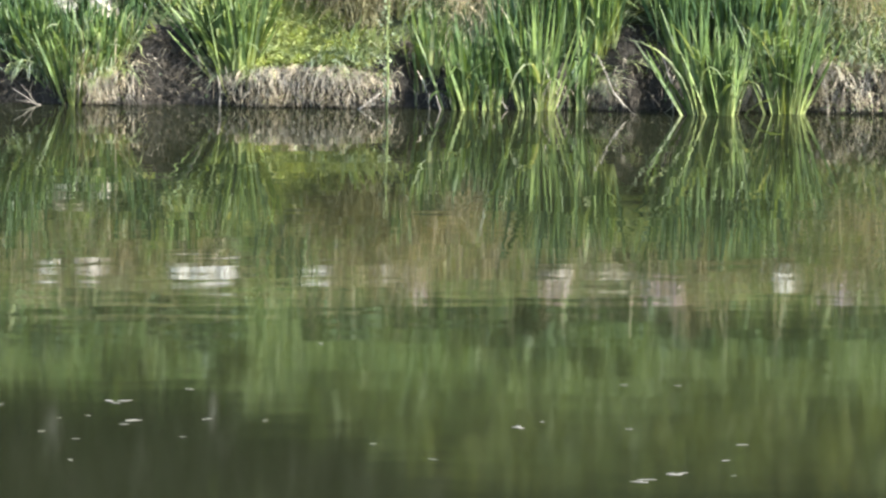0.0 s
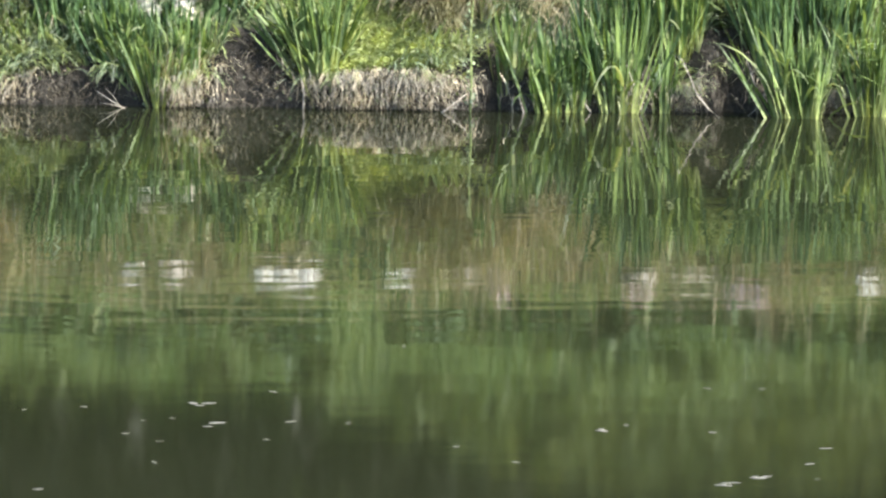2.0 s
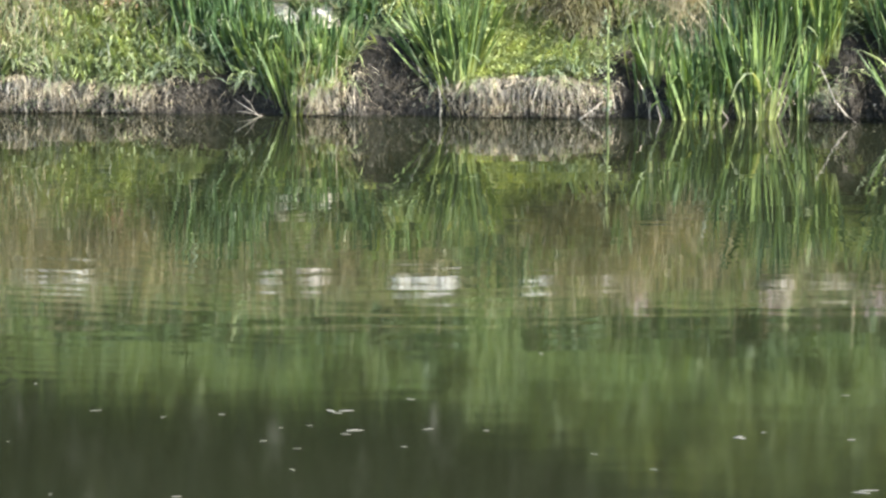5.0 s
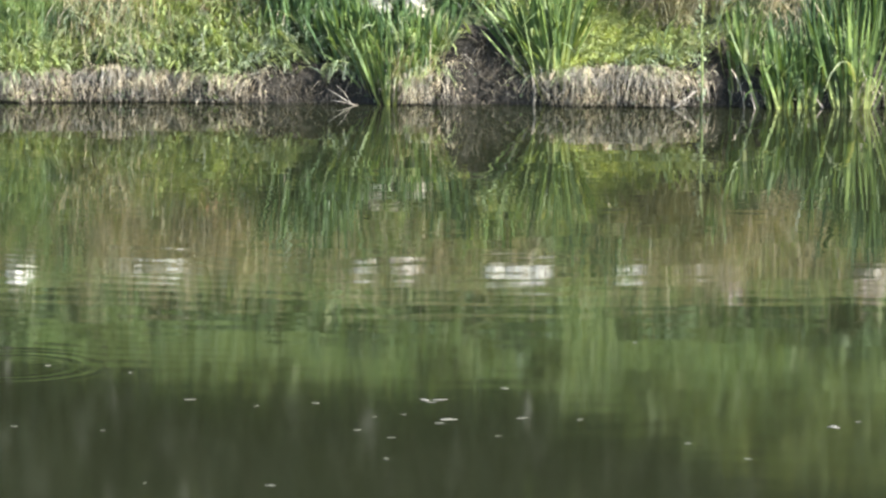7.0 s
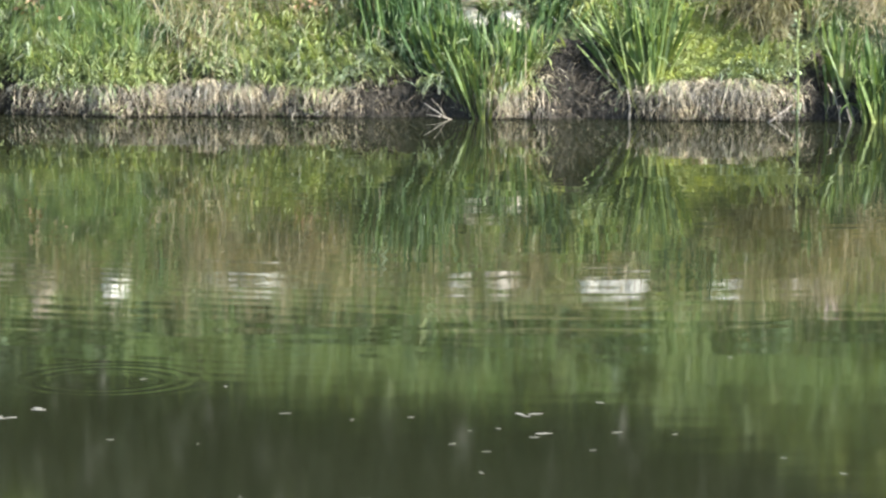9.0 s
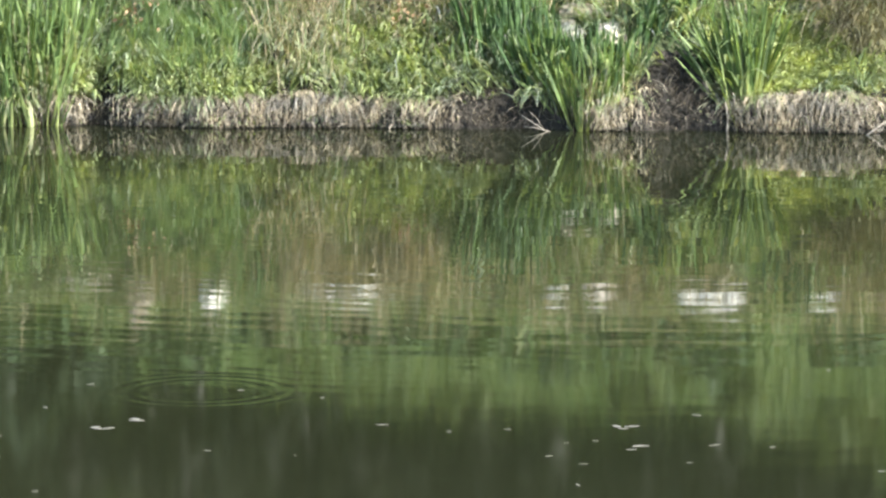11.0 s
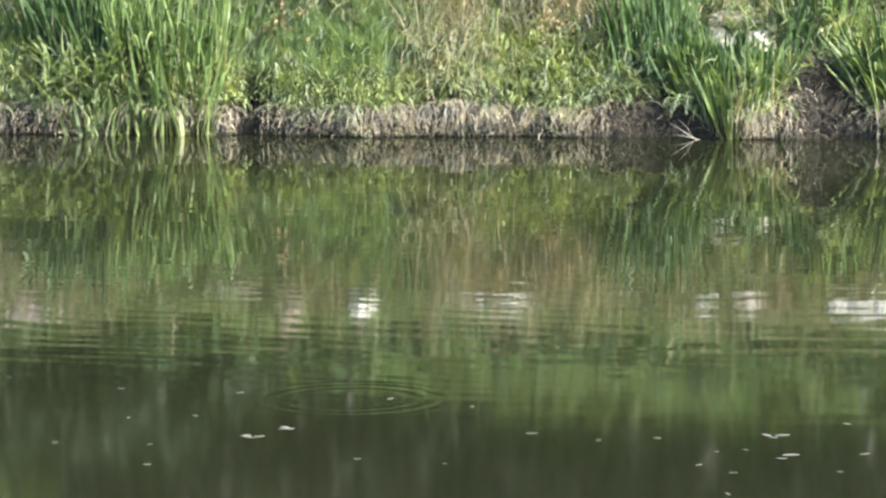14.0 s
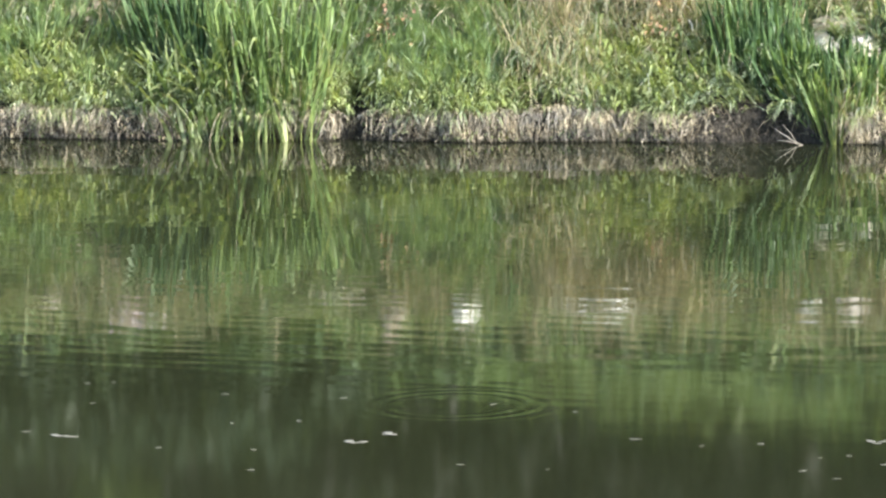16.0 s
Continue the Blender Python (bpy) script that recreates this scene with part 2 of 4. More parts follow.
wt.links.new(gloss.outputs[0], wp.inputs["Roughness"])
wb = node(wt, "ShaderNodeBump", Strength=1.0, Distance=1.0)
wt.links.new(height, wb.inputs["Height"])
wt.links.new(wb.outputs[0], wp.inputs["Normal"])


# ---------------------------------------------------------------- mesh helpers
def mesh_of(name, verts, faces, materials, smooth=False):
    me = bpy.data.meshes.new(name)
    me.from_pydata(verts.tolist() if hasattr(verts, "tolist") else verts, [], faces.tolist() if hasattr(faces, "tolist") else faces)
    for m in materials:
        me.materials.append(m)
    if smooth:
        me.shade_smooth()
    return me


def part(name, me, parent, label=""):
    ob = new(name, me)
    ob.parent = parent
    return tagged(ob, label) if label else ob


def blades(foot, tall, wide, way, lean, bend, seg=3, twist=None):
    """Ribbons that grow from foot: all arguments but foot (n x 3) are arrays of n. way: the azimuth they bend to."""
    n = len(foot)
    out, up = np.zeros(n), np.zeros(n)
    face = way + np.pi / 2 + (0 if twist is None else twist)
    side = np.stack([np.cos(face), np.sin(face), np.zeros(n)], 1)
    rows = []
    for k in range(seg + 1):
        s = k / seg
        w = wide * (1 - s ** 1.6 * 0.93) * (0.75 + 0.25 * min(1, s * 4))
        c = foot + np.stack([np.cos(way) * out, np.sin(way) * out, up], 1)
        rows += [c - side * w[:, None] / 2, c + side * w[:, None] / 2]
        a = lean + bend * (k + 0.5) / seg
        out, up = out + np.sin(a) * tall / seg, up + np.cos(a) * tall / seg
    verts = np.stack(rows, 1)
    stride = 2 * (seg + 1)
    quad = np.array([[2 * k, 2 * k + 1, 2 * k + 3, 2 * k + 2] for k in range(seg)])
    faces = (np.arange(n)[:, None, None] * stride + quad[None]).reshape(-1, 4)
    return verts.reshape(-1, 3), faces


def leaflets(centre, size, rng, flat=0.5, long=1.4):
    """Small folded leaves (two triangles each side of a rib) at the points centre, turned every way."""
    n = len(centre)
    a = rng.uniform(0, 2 * np.pi, n)
    tilt = rng.normal(0, flat, n)
    roll = rng.normal(0, flat, n)
    u = np.stack([np.cos(a) * np.cos(tilt), np.sin(a) * np.cos(tilt), np.sin(tilt)], 1)
    v = np.stack([-np.sin(a) * np.cos(roll), np.cos(a) * np.cos(roll), np.sin(roll)], 1)
    w = np.cross(u, v)
    s = size[:, None]
    rows = [centre - u * s * long / 2, centre + v * s * 0.5 + w * s * 0.12, centre + u * s * long / 2, centre - v * s * 0.5 + w * s * 0.12]
    verts = np.stack(rows, 1).reshape(-1, 3)
    faces = (np.arange(n)[:, None, None] * 4 + np.array([[0, 1, 2], [0, 2, 3]])[None]).reshape(-1, 3)
    return verts, faces


def tube(points, radii, sides=6):
    """A tapered, bent stick through the points."""
    bm = bmesh.new()
    rings = []
    for i, (p, r) in enumerate(zip(points, radii)):
        p = Vector(p)
        d = (Vector(points[min(i + 1, len(points) - 1)]) - Vector(points[max(i - 1, 0)])).normalized()
        a = d.orthogonal().normalized()
        b = d.cross(a)
        rings.append([bm.verts.new(p + (a * math.cos(k * math.tau / sides) + b * math.sin(k * math.tau / sides)) * r) for k in range(sides)])
    for r0, r1 in zip(rings, rings[1:]):
        for k in range(sides):
            bm.faces.new((r0[k], r0[(k + 1) % sides], r1[(k + 1) % sides], r1[k]))
    bm.faces.new(rings[0][::-1])
    bm.faces.new(rings[-1])
    return bm


def from_bm(name, bm, mat, smooth=True):
    me = bpy.data.meshes.new(name)
    bmesh.ops.recalc_face_normals(bm, faces=bm.faces)
    bm.to_mesh(me)
    bm.free()
    me.materials.append(mat)
    if smooth:
        me.shade_smooth()
    return me


def rock(name, seed, size, mat):
    bm = bmesh.new()
    bmesh.ops.create_icosphere(bm, subdivisions=3, radius=1)
    for v in bm.verts:
        q = v.co * 1.1 + Vector((seed * 7.3, seed * 1.7, 0))
        v.co *= 1 + 0.35 * noise.noise(q) + 0.2 * noise.noise(q * 2.7) + 0.08 * noise.noise(q * 6.5)
        v.co.z = max(v.co.z, -0.5)
        v.co = Vector((v.co.x * size[0], v.co.y * size[1], (v.co.z + 0.5) * size[2] * 0.7))
    return from_bm(name, bm, mat, False)


# ---------------------------------------------------------------- the ground
def fbm(x, y, s, seed=0.0):
    return noise.noise((x * s + seed, y * s + seed * 0.37, seed)) + 0.5 * noise.noise((x * s * 2.1, y * s * 2.1, seed + 5))


def bump_at(v, c, w):
    return math.exp(-((v - c) / w) ** 2)


def face_top(x):
    """Height of the steep, undercut face at the water's edge."""
    h = 0.19 + 0.045 * noise.noise((x * 2.3, 1.7, 0)) + 0.03 * noise.noise((x * 7.0, 4.1, 0))
    for c, w, a in ((-2.3, 1.3, 0.035), (1.7, 0.6, 0.08), (0.66, 0.3, 0.2), (5.8, 0.6, 0.17), (2.48, 0.18, 0.12), (4.17, 0.2, 0.24), (-0.6, 0.4, 0.07), (-5.7, 0.7, 0.03)):
        h += a * math.exp(-((x - c) / w) ** 4)
    return h


def edge(x):
    """Where the far bank meets the water."""
    xc = max(-14.0, min(14.0, x))
    back = 0.17 * bump_at(x, 4.18, 0.16) + 0.1 * bump_at(x, 2.46, 0.14) + 0.12 * bump_at(x, -3.68, 0.1) + 0.08 * bump_at(x, -0.55, 0.3) + 0.06 * bump_at(x, 0.68, 0.25)
    return 29.08 + back - 0.085 * xc + 0.10 * noise.noise((x * 0.9, 3.3, 0)) + 0.05 * noise.noise((x * 2.7, 8.1, 0))


def smooth_line(v, knots):
    for (a, za), (b, zb) in zip(knots, knots[1:]):
        if v <= b:
            k = (v - a) / (b - a)
            return za + (zb - za) * max(0.0, k)
    return knots[-1][1]


BANK = [(-7.0, -0.9), (-0.3, -0.45), (-0.02, -0.2), (1.42, 1.42), (1.95, 1.55), (9.2, 3.95), (10.6, 4.1), (300.0, 6.0), (3000.0, 30.0)]
NEAR = [(-3000.0, 20.0), (-60.0, 2.4), (1.5, 1.35), (3.5, 1.2), (6.5, -0.1), (9.5, -0.9)]


def ground_z(x, y):
    if y < 12:
        return smooth_line(y, NEAR) + (0.03 * fbm(x, y, 0.8) if y > -40 else 0)
    d = y - edge(x)
    h = face_top(x)
    z = smooth_line(d, BANK) if not -0.02 < d < 1.42 else smooth_line(d, [(-0.02, -0.2), (0.03, 0.25 * h), (0.07, 0.7 * h), (0.15, h), (1.42, 1.42)])
    if d > 0.04:
        k = min(1.0, (d - 0.04) / 0.3)
        z += k * (0.055 * fbm(x, y, 1.1, 2.0) + 0.03 * fbm(x, y, 4.0, 9.0))
    return z


def spaced(stops):
    out = []
    for a, b, n in stops:
        out += [a + (b - a) * i / n for i in range(n)]
    return out + [stops[-1][1]]


xs = spaced([(-3000, -200, 6), (-200, -40, 8), (-40, -9, 30), (-9, 8, 340), (8, 40, 30), (40, 200, 8), (200, 3000, 6)])
ds = spaced([(-7, -0.6, 10), (-0.6, -0.08, 8), (-0.08, 0.28, 22), (0.28, 1.5, 40), (1.5, 2.2, 14), (2.2, 9, 40), (9, 40, 16), (40, 300, 10), (300, 3000, 8)])
ys = spaced([(-3000, -60, 8), (-60, -5, 12), (-5, 12, 30)])
verts, faces, mats = [], [], []
rows_y = [(y, None) for y in ys] + [(None, d) for d in ds]
for y, d in rows_y:
    for x in xs:
        yy = y if d is None else edge(x) + d
        zz = ground_z(x, yy)
        if abs(x) > 45:
            zz = max(zz, min(2.0, -0.9 + (abs(x) - 45) * 0.25))
        verts.append((x, yy, zz))
nx = len(xs)
for j in range(len(rows_y) - 1):
    d = rows_y[j][1]
    for i in range(nx - 1):
        faces.append((j * nx + i, j * nx + i + 1, (j + 1) * nx + i + 1, (j + 1) * nx + i))
        mats.append(2 if d is None else (0 if d < 0.34 else (1 if d < 1.45 else 2)))
gm = mesh_of("ground", verts, faces, [MUD, SOIL, LAWN], True)
gm.polygons.foreach_set("material_index", mats)
tagged(new("ground", gm), "muddy pond bank rising to a grown, grassy slope", "ground", kind="structure")

pond = bpy.data.meshes.new("water")
pond.from_pydata([(-58, 4, 0), (58, 4, 0), (58, 36, 0), (-58, 36, 0)], [], [(0, 1, 2, 3)])
pond.materials.append(WATER)
tagged(new("water", pond), "still, murky olive pond water with fine ripples", "water", kind="structure")

# ---------------------------------------------------------------- ground cover
rng = np.random.default_rng(11)


def on_bank(n, x0, x1, d0, d1, wanted=None):
    """n places on the far bank between x0 and x1, d0 and d1 metres behind the water's edge, thinned by wanted(x, d)."""
    pts = []
    while len(pts) < n:
        x, d = rng.uniform(x0, x1), rng.uniform(d0, d1)
        if wanted is None or rng.random() < wanted(x, d):
            y = edge(x) + d
            pts.append((x, y, ground_z(x, y) - 0.01))
    return np.array(pts)


def bare(x, d):
    """Where little grows: the dark earth mound, the hollows that irises shade, the dead brush."""
    b = 1.1 * bump_at(x, 0.67, 0.27) * bump_at(d, 0.1, 0.25)
    b += 0.9 * bump_at(x, -0.6, 0.4) * bump_at(d, 0.05, 0.16)
    b += bump_at(x, -3.66, 0.12) * bump_at(d, 0.1, 0.2)
    b += bump_at(x, 4.18, 0.2) * bump_at(d, 0.1, 0.42)
    b += bump_at(x, 2.46, 0.16) * bump_at(d, 0.1, 0.25)
    b += 0.6 * bump_at(x, 1.98, 0.28) * bump_at(d, 0.62, 0.3)
    b += 1.3 * bump_at(x, -5.78, 0.26) * bump_at(d, 0.85, 0.22)
    return min(1.0, b)


def straw_at(x, d):
    s = 1.0 * bump_at(x, -2.1, 0.36) * bump_at(d, 0.75, 0.4)
    s += 0.9 * bump_at(x, 2.8, 0.35) * bump_at(d, 0.75, 0.3)
    s += 0.8 * bump_at(x, -1.35, 0.5) * bump_at(d, 0.85, 0.28)
    s += 0.9 * bump_at(x, -4.15, 0.3) * bump_at(d, 0.1, 0.1)
    s += 0.7 * bump_at(x, 0.15, 0.16) * bump_at(d, 0.08, 0.1)
    s += 0.5 * bump_at(x, 5.9, 0.5) * bump_at(d, 0.55, 0.3)
    s += 0.3 * bump_at(x, 3.82, 0.08) * bump_at(d, 0.12, 0.12)
    s += 0.8 * bump_at(x, 4.92, 0.12) * bump_at(d, 0.0, 0.1)
    s += 0.35 * bump_at(x, -5.5, 0.4) * bump_at(d, 0.9, 0.2)
    s += 0.42 * bump_at(d, 1.12, 0.27)
    return min(1.0, s)


def weed_at(x, d):
    w = 0.55 * bump_at(x, 5.75, 0.5) * bump_at(d, 0.6, 0.4)
    w += 0.95 * bump_at(x, -1.5, 0.45) * bump_at(d, 0.36, 0.26)
    w += 0.85 * bump_at(x, -2.6, 0.5) * bump_at(d, 0.24, 0.16)
    w += 0.95 * bump_at(x, -3.2, 0.3) * bump_at(d, 0.26, 0.16)
    w += 0.8 * bump_at(x, -3.95, 0.3) * bump_at(d, 0.26, 0.2)
    w += 0.9 * bump_at(x, -5.9, 0.7) * bump_at(d, 0.36, 0.3)
    w += 0.9 * bump_at(x, 4.12, 0.22) * bump_at(d, 0.72, 0.2)
    w += 0.5 * bump_at(x, 2.15, 0.2) * bump_at(d, 0.3, 0.12)
    w += 0.06
    return min(1.0, w) * (1 - bare(x, d))


def grass_at(x, d):
    lush = 1.0 if x < -0.5 or x > 5.2 else 0.5
    return max(0.0, lush - 0.95 * bare(x, d) - 0.5 * straw_at(x, d) - 0.9 * weed_at(x, d) - 0.9 * fresh_at(x, d) - 0.9 * bump_at(x, 1.58, 0.25) * bump_at(d, 0.42, 0.3))


def fresh_at(x, d):
    return min(1.0, 1.3 * bump_at(x, -2.85, 0.34) * bump_at(d, 0.75, 0.4) + 0.7 * bump_at(x, -3.55, 0.35) * bump_at(d, 0.7, 0.35)
               + 0.6 * bump_at(x, -5.9, 0.7) * bump_at(d, 0.7, 0.3) + 0.12 * (d > 0.9))


def stuff(name, parts, mat, label, category):
    v0, vs, fs = 0, [], []
    for v, f in parts:
        vs.append(v)
        fs.append(f + v0)
        v0 += len(v)
    ob = new(name, mesh_of(name, np.concatenate(vs), np.concatenate(fs), [mat]))
    return tagged(ob, label, category, kind="stuff")


def droop(n, spread=1.1):
    """Azimuths mostly down the slope, to the water."""
    return rng.normal(-np.pi / 2, spread, n)


def tufts(count, each, wanted, tall, wide, lean, bend, spread, d0=0.16, d1=1.6, comb=1.0, stray=0.1, lift=0.0):
    """Grass in tussocks: every tussock's blades fan from one foot and arch over, most of them down the slope."""
    c = on_bank(count, -7.6, 7.0, d0, d1, wanted)
    foot = np.repeat(c, each, 0) + rng.normal(0, spread, (count * each, 3)) * (1, 1, 0.2)
    m = len(foot)
    foot[:, 2] += rng.uniform(0, 1, m) * lift
    size = np.repeat(rng.uniform(0.6, 1.4, count), each)
    turn = np.array([comb * noise.noise((x * 0.8, y * 1.1, 6.6)) for x, y, z in c])
    main = np.repeat(rng.normal(-np.pi / 2, 0.3, count) + 2.9 * turn, each)
    way = np.where(rng.random(m) < 1 - stray, main + rng.normal(0, 0.4, m), rng.uniform(0, 6.28, m))
    return blades(foot, rng.uniform(*tall, m) * size, rng.uniform(*wide, m), way, rng.uniform(*lean, m), rng.uniform(*bend, m), 4, rng.normal(0, 0.45, m))


stuff("meadow_grass", [tufts(950, 26, grass_at, (0.18, 0.38), (0.010, 0.018), (0.2, 1.0), (0.9, 1.9), 0.035, 0.11)],
      GRASS, "lush green meadow grass drooping over the pond bank", "grass")
stuff("bank_top_grass", [tufts(560, 18, lambda x, d: (1 - bare(x, d)) * (1.0 if d < 1.0 else 0.45), (0.12, 0.26), (0.010, 0.018), (0.0, 0.8), (0.5, 1.6), 0.04, 0.8, 1.75)],
      WEED, "short yellow-green grass along the top of the bank", "grass")
stuff("hanging_grass", [tufts(110, 12, lambda x, d: (0.9 if x < -0.9 else 0.2) * (1 - bare(x, d)) * (noise.noise((x * 2.2, 7.7, 0)) > 0.05), (0.15, 0.3), (0.008, 0.015), (0.5, 1.1), (1.2, 2.0), 0.03, 0.09, 0.17, 0.5, 0.05)],
      WEED, "long green grass hanging over the bank's face", "grass")
stuff("withered_grass", [tufts(120, 20, lambda x, d: bump_at(x, 2.12, 0.19) * bump_at(d, 0.74, 0.24), (0.16, 0.34), (0.006, 0.012), (0.3, 1.2), (0.8, 1.9), 0.04)],
      WITHERED, "drooping grey-brown withered grass above the ivy", "dry grass")
stuff("fresh_grass", [tufts(520, 30, fresh_at, (0.16, 0.32), (0.008, 0.014), (0.0, 0.6), (0.3, 1.3), 0.035)],
      FRESH, "soft fresh green grass in dense patches on the bank", "grass")
stuff("dry_grass", [tufts(680, 17, straw_at, (0.28, 0.62), (0.004, 0.008), (0.1, 1.5), (-0.3, 1.7), 0.07, 0.06, 1.6, 1.0, 0.35, 0.12)],
      STRAW, "dry straw-coloured grass stalks among the green", "dry grass")


def ivy_at(x, d):
    w = bump_at(x, 1.64, 0.28) * bump_at(d, 0.42, 0.26)
    return (1 - bare(x, d)) * min(1.0, w + 0.2 * bump_at(x, 5.65, 0.4) * bump_at(d, 0.6, 0.4) + 0.03)


n = 30000
p = np.concatenate([on_bank(26000, 0.9, 2.4, 0.14, 1.2, lambda x, d: ivy_at(x, d) - 0.022), on_bank(4000, 4.8, 6.6, 0.14, 1.4, ivy_at)])
p[:, 2] += rng.uniform(0.03, 0.08, n)
stuff("ground_ivy", [leaflets(p, rng.uniform(0.016, 0.027, n), rng, 0.4, 1.1)], IVY, "low yellow-green ground ivy covering the bank", "ground ivy")
stuff("leafy_weeds", [tufts(1350, 15, lambda x, d: max(0.0, weed_at(x, d) - ivy_at(x, d)), (0.1, 0.22), (0.014, 0.025), (0.1, 1.2), (0.6, 1.9), 0.04, 0.11, 1.1, 0.9, 0.12, 0.08)],
      WEED, "broad-bladed yellow-green weeds among the grass", "weeds")


def face_at(x, d):
    """How thickly dead roots hang over the bank's face."""
    k = 0.1
    for c, w, a in ((-2.25, 1.25, 1.0), (-5.9, 0.5, 0.9), (-5.2, 0.2, 0.35), (-4.15, 0.4, 0.6), (0.2, 0.22, 0.7), (1.68, 0.52, 1.0), (3.45, 0.15, 0.5), (3.82, 0.12, 0.7), (4.92, 0.16, 0.9), (5.8, 0.56, 1.3)):
        k += a * math.exp(-((x - c) / w) ** 4)
    # roots thinned where the face lies in shade, so dark mud stands for it
    return min(1.0, k) * (1 - 0.95 * math.exp(-((x + 0.62) / 0.45) ** 4)) * (1 - 0.85 * bump_at(x, 0.66, 0.24)) * (1 - 0.9 * bump_at(x, 4.18, 0.17)) * (1 - 0.8 * bump_at(x, 2.46, 0.14)) * (1 - 0.9 * bump_at(x, -3.66, 0.1))


def on_face(n, wanted, d0, d1):
    """Places on the steep face, from the water up to its rim."""
    p = on_bank(n, -7.6, 7.0, d0, d1, wanted)
    top = np.array([face_top(x) for x in p[:, 0]])
    p[:, 2] = top * rng.uniform(0.08, 1.12, n)
    p[:, 1] = np.array([edge(x) for x in p[:, 0]]) + 0.02 + 0.11 * p[:, 2] / top - rng.uniform(0.0, 0.03, n)
    return p


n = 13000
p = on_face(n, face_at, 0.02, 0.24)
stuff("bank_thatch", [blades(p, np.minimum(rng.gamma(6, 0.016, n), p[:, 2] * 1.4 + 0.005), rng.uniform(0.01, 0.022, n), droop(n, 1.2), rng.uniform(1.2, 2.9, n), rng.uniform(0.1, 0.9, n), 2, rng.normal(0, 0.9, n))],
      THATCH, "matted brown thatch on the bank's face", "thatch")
n = 14000
p = on_face(n, lambda x, d: face_at(x, d) * (0.35 + 0.65 * (noise.noise((x * 6.0, d * 9.0, 4.4)) > -0.05)), 0.0, 0.22)
p[:, 1] -= rng.uniform(0.0, 0.04, n)
rim = rng.random(n) < 0.4
p[rim, 2] += (np.array([face_top(x) for x in p[rim, 0]]) * 1.08 - p[rim, 2]) * rng.uniform(0.5, 1.1, rim.sum())
hang = rng.random(n) < 0.8
stuff("dead_root_fringe", [blades(p, np.where(hang, np.minimum(rng.gamma(6, 0.026, n), p[:, 2] * 1.15 - 0.002), rng.gamma(4, 0.018, n)), rng.uniform(0.003, 0.009, n), droop(n, 0.9), np.where(hang, rng.uniform(1.1, 2.2, n), rng.uniform(0.4, 1.9, n)), rng.uniform(0.3, 1.5, n), 4, rng.normal(0, 0.5, n))],
      ROOT, "pale dead roots and thatch hanging over the water", "dead roots")
# dead brush, with the hollows' shade put into its colour
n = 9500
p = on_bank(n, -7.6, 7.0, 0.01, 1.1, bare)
stuff("shaded_dead_brush", [blades(p, rng.gamma(6, 0.024, n), rng.uniform(0.004, 0.009, n), np.where(rng.random(n) < 0.6, droop(n), rng.uniform(0, 6.28, n)), rng.uniform(0.8, 2.2, n), rng.uniform(0, 1.2, n), 3, rng.normal(0, 0.6, n))],
      SHADED_BRUSH, "dead brush on bare earth, its grey-brown darkened for shade", "dead brush")
n = 1500
p = on_face(n, face_at, 0.02, 0.3)
p[:, 1] -= rng.uniform(0.0, 0.05, n)
stuff("leaf_litter", [leaflets(p, rng.uniform(0.01, 0.026, n), rng, 0.9, 1.6)], ROOT, "pale dead leaf litter caught in the roots", "leaf litter")
n = 1300
p = on_face(n, lambda x, d: face_at(x, d) * (noise.noise((x * 3.0, d * 5.0, 2.2)) > 0.0), 0.02, 0.3)
p[:, 1] -= rng.uniform(0.02, 0.06, n)
stuff("face_seedlings", [leaflets(p, rng.uniform(0.014, 0.026, n), rng, 0.6, 1.5)], WEED, "small green leaves sprouting from the bank's face", "seedlings")
n = 100
p = np.concatenate([np.array([[rng.normal(c, 0.09), 0, rng.normal(0, 0.09)] for _ in range(n // 2)]) for c in (-1.36, -3.45)])
for q in p:
    d = 0.66 + q[2]
    q[1] = edge(q[0]) + d
    q[2] = ground_z(q[0], q[1]) + rng.uniform(0.08, 0.24)
    q[1] -= 0.12
stuff("withered_leaves", [leaflets(p, rng.uniform(0.02, 0.042, n), rng, 0.8)], RUST, "withered orange-brown leaves in the dry grass", "dead leaves")

n = 42000
p = on_bank(n, -11, 11, 1.9, 9.6)
stuff("levee_grass", [blades(p, rng.gamma(5, 0.05, n), rng.uniform(0.012, 0.03, n), rng.uniform(0, 6.28, n), rng.uniform(0.1, 0.6, n), rng.uniform(0.2, 1.2, n), 2)],
      LEVEE, "sunlit rough grass on the slope above the pond", "grass")


# ---------------------------------------------------------------- irises
def iris_leaf(seed, tall, wide, bend, fold):
    """A sword-shaped leaf with a rib, bent to +y; fold: how far its tip breaks over."""
    bm = bmesh.new()
    r = random.Random(seed)
    seg = 7
    y = z = 0.0
    prev = None
    for k in range(seg + 1):
        s = k / seg
        w = wide * (0.62 + 0.9 * s) if s < 0.42 else wide * max(0.03, 1 - ((s - 0.42) / 0.58) ** 2.2)
        row = [bm.verts.new((-w / 2, y, z)), bm.verts.new((0, y - w * 0.16, z)), bm.verts.new((w / 2, y, z))]
        if prev:
            bm.faces.new((prev[0], prev[1], row[1], row[0]))
            bm.faces.new((prev[1], prev[2], row[2], row[1]))
        prev = row
        a = bend * s ** 1.5 + (fold if s > 0.68 else 0)
        y += math.sin(a) * tall / seg
        z += math.cos(a) * tall / seg
    return bm


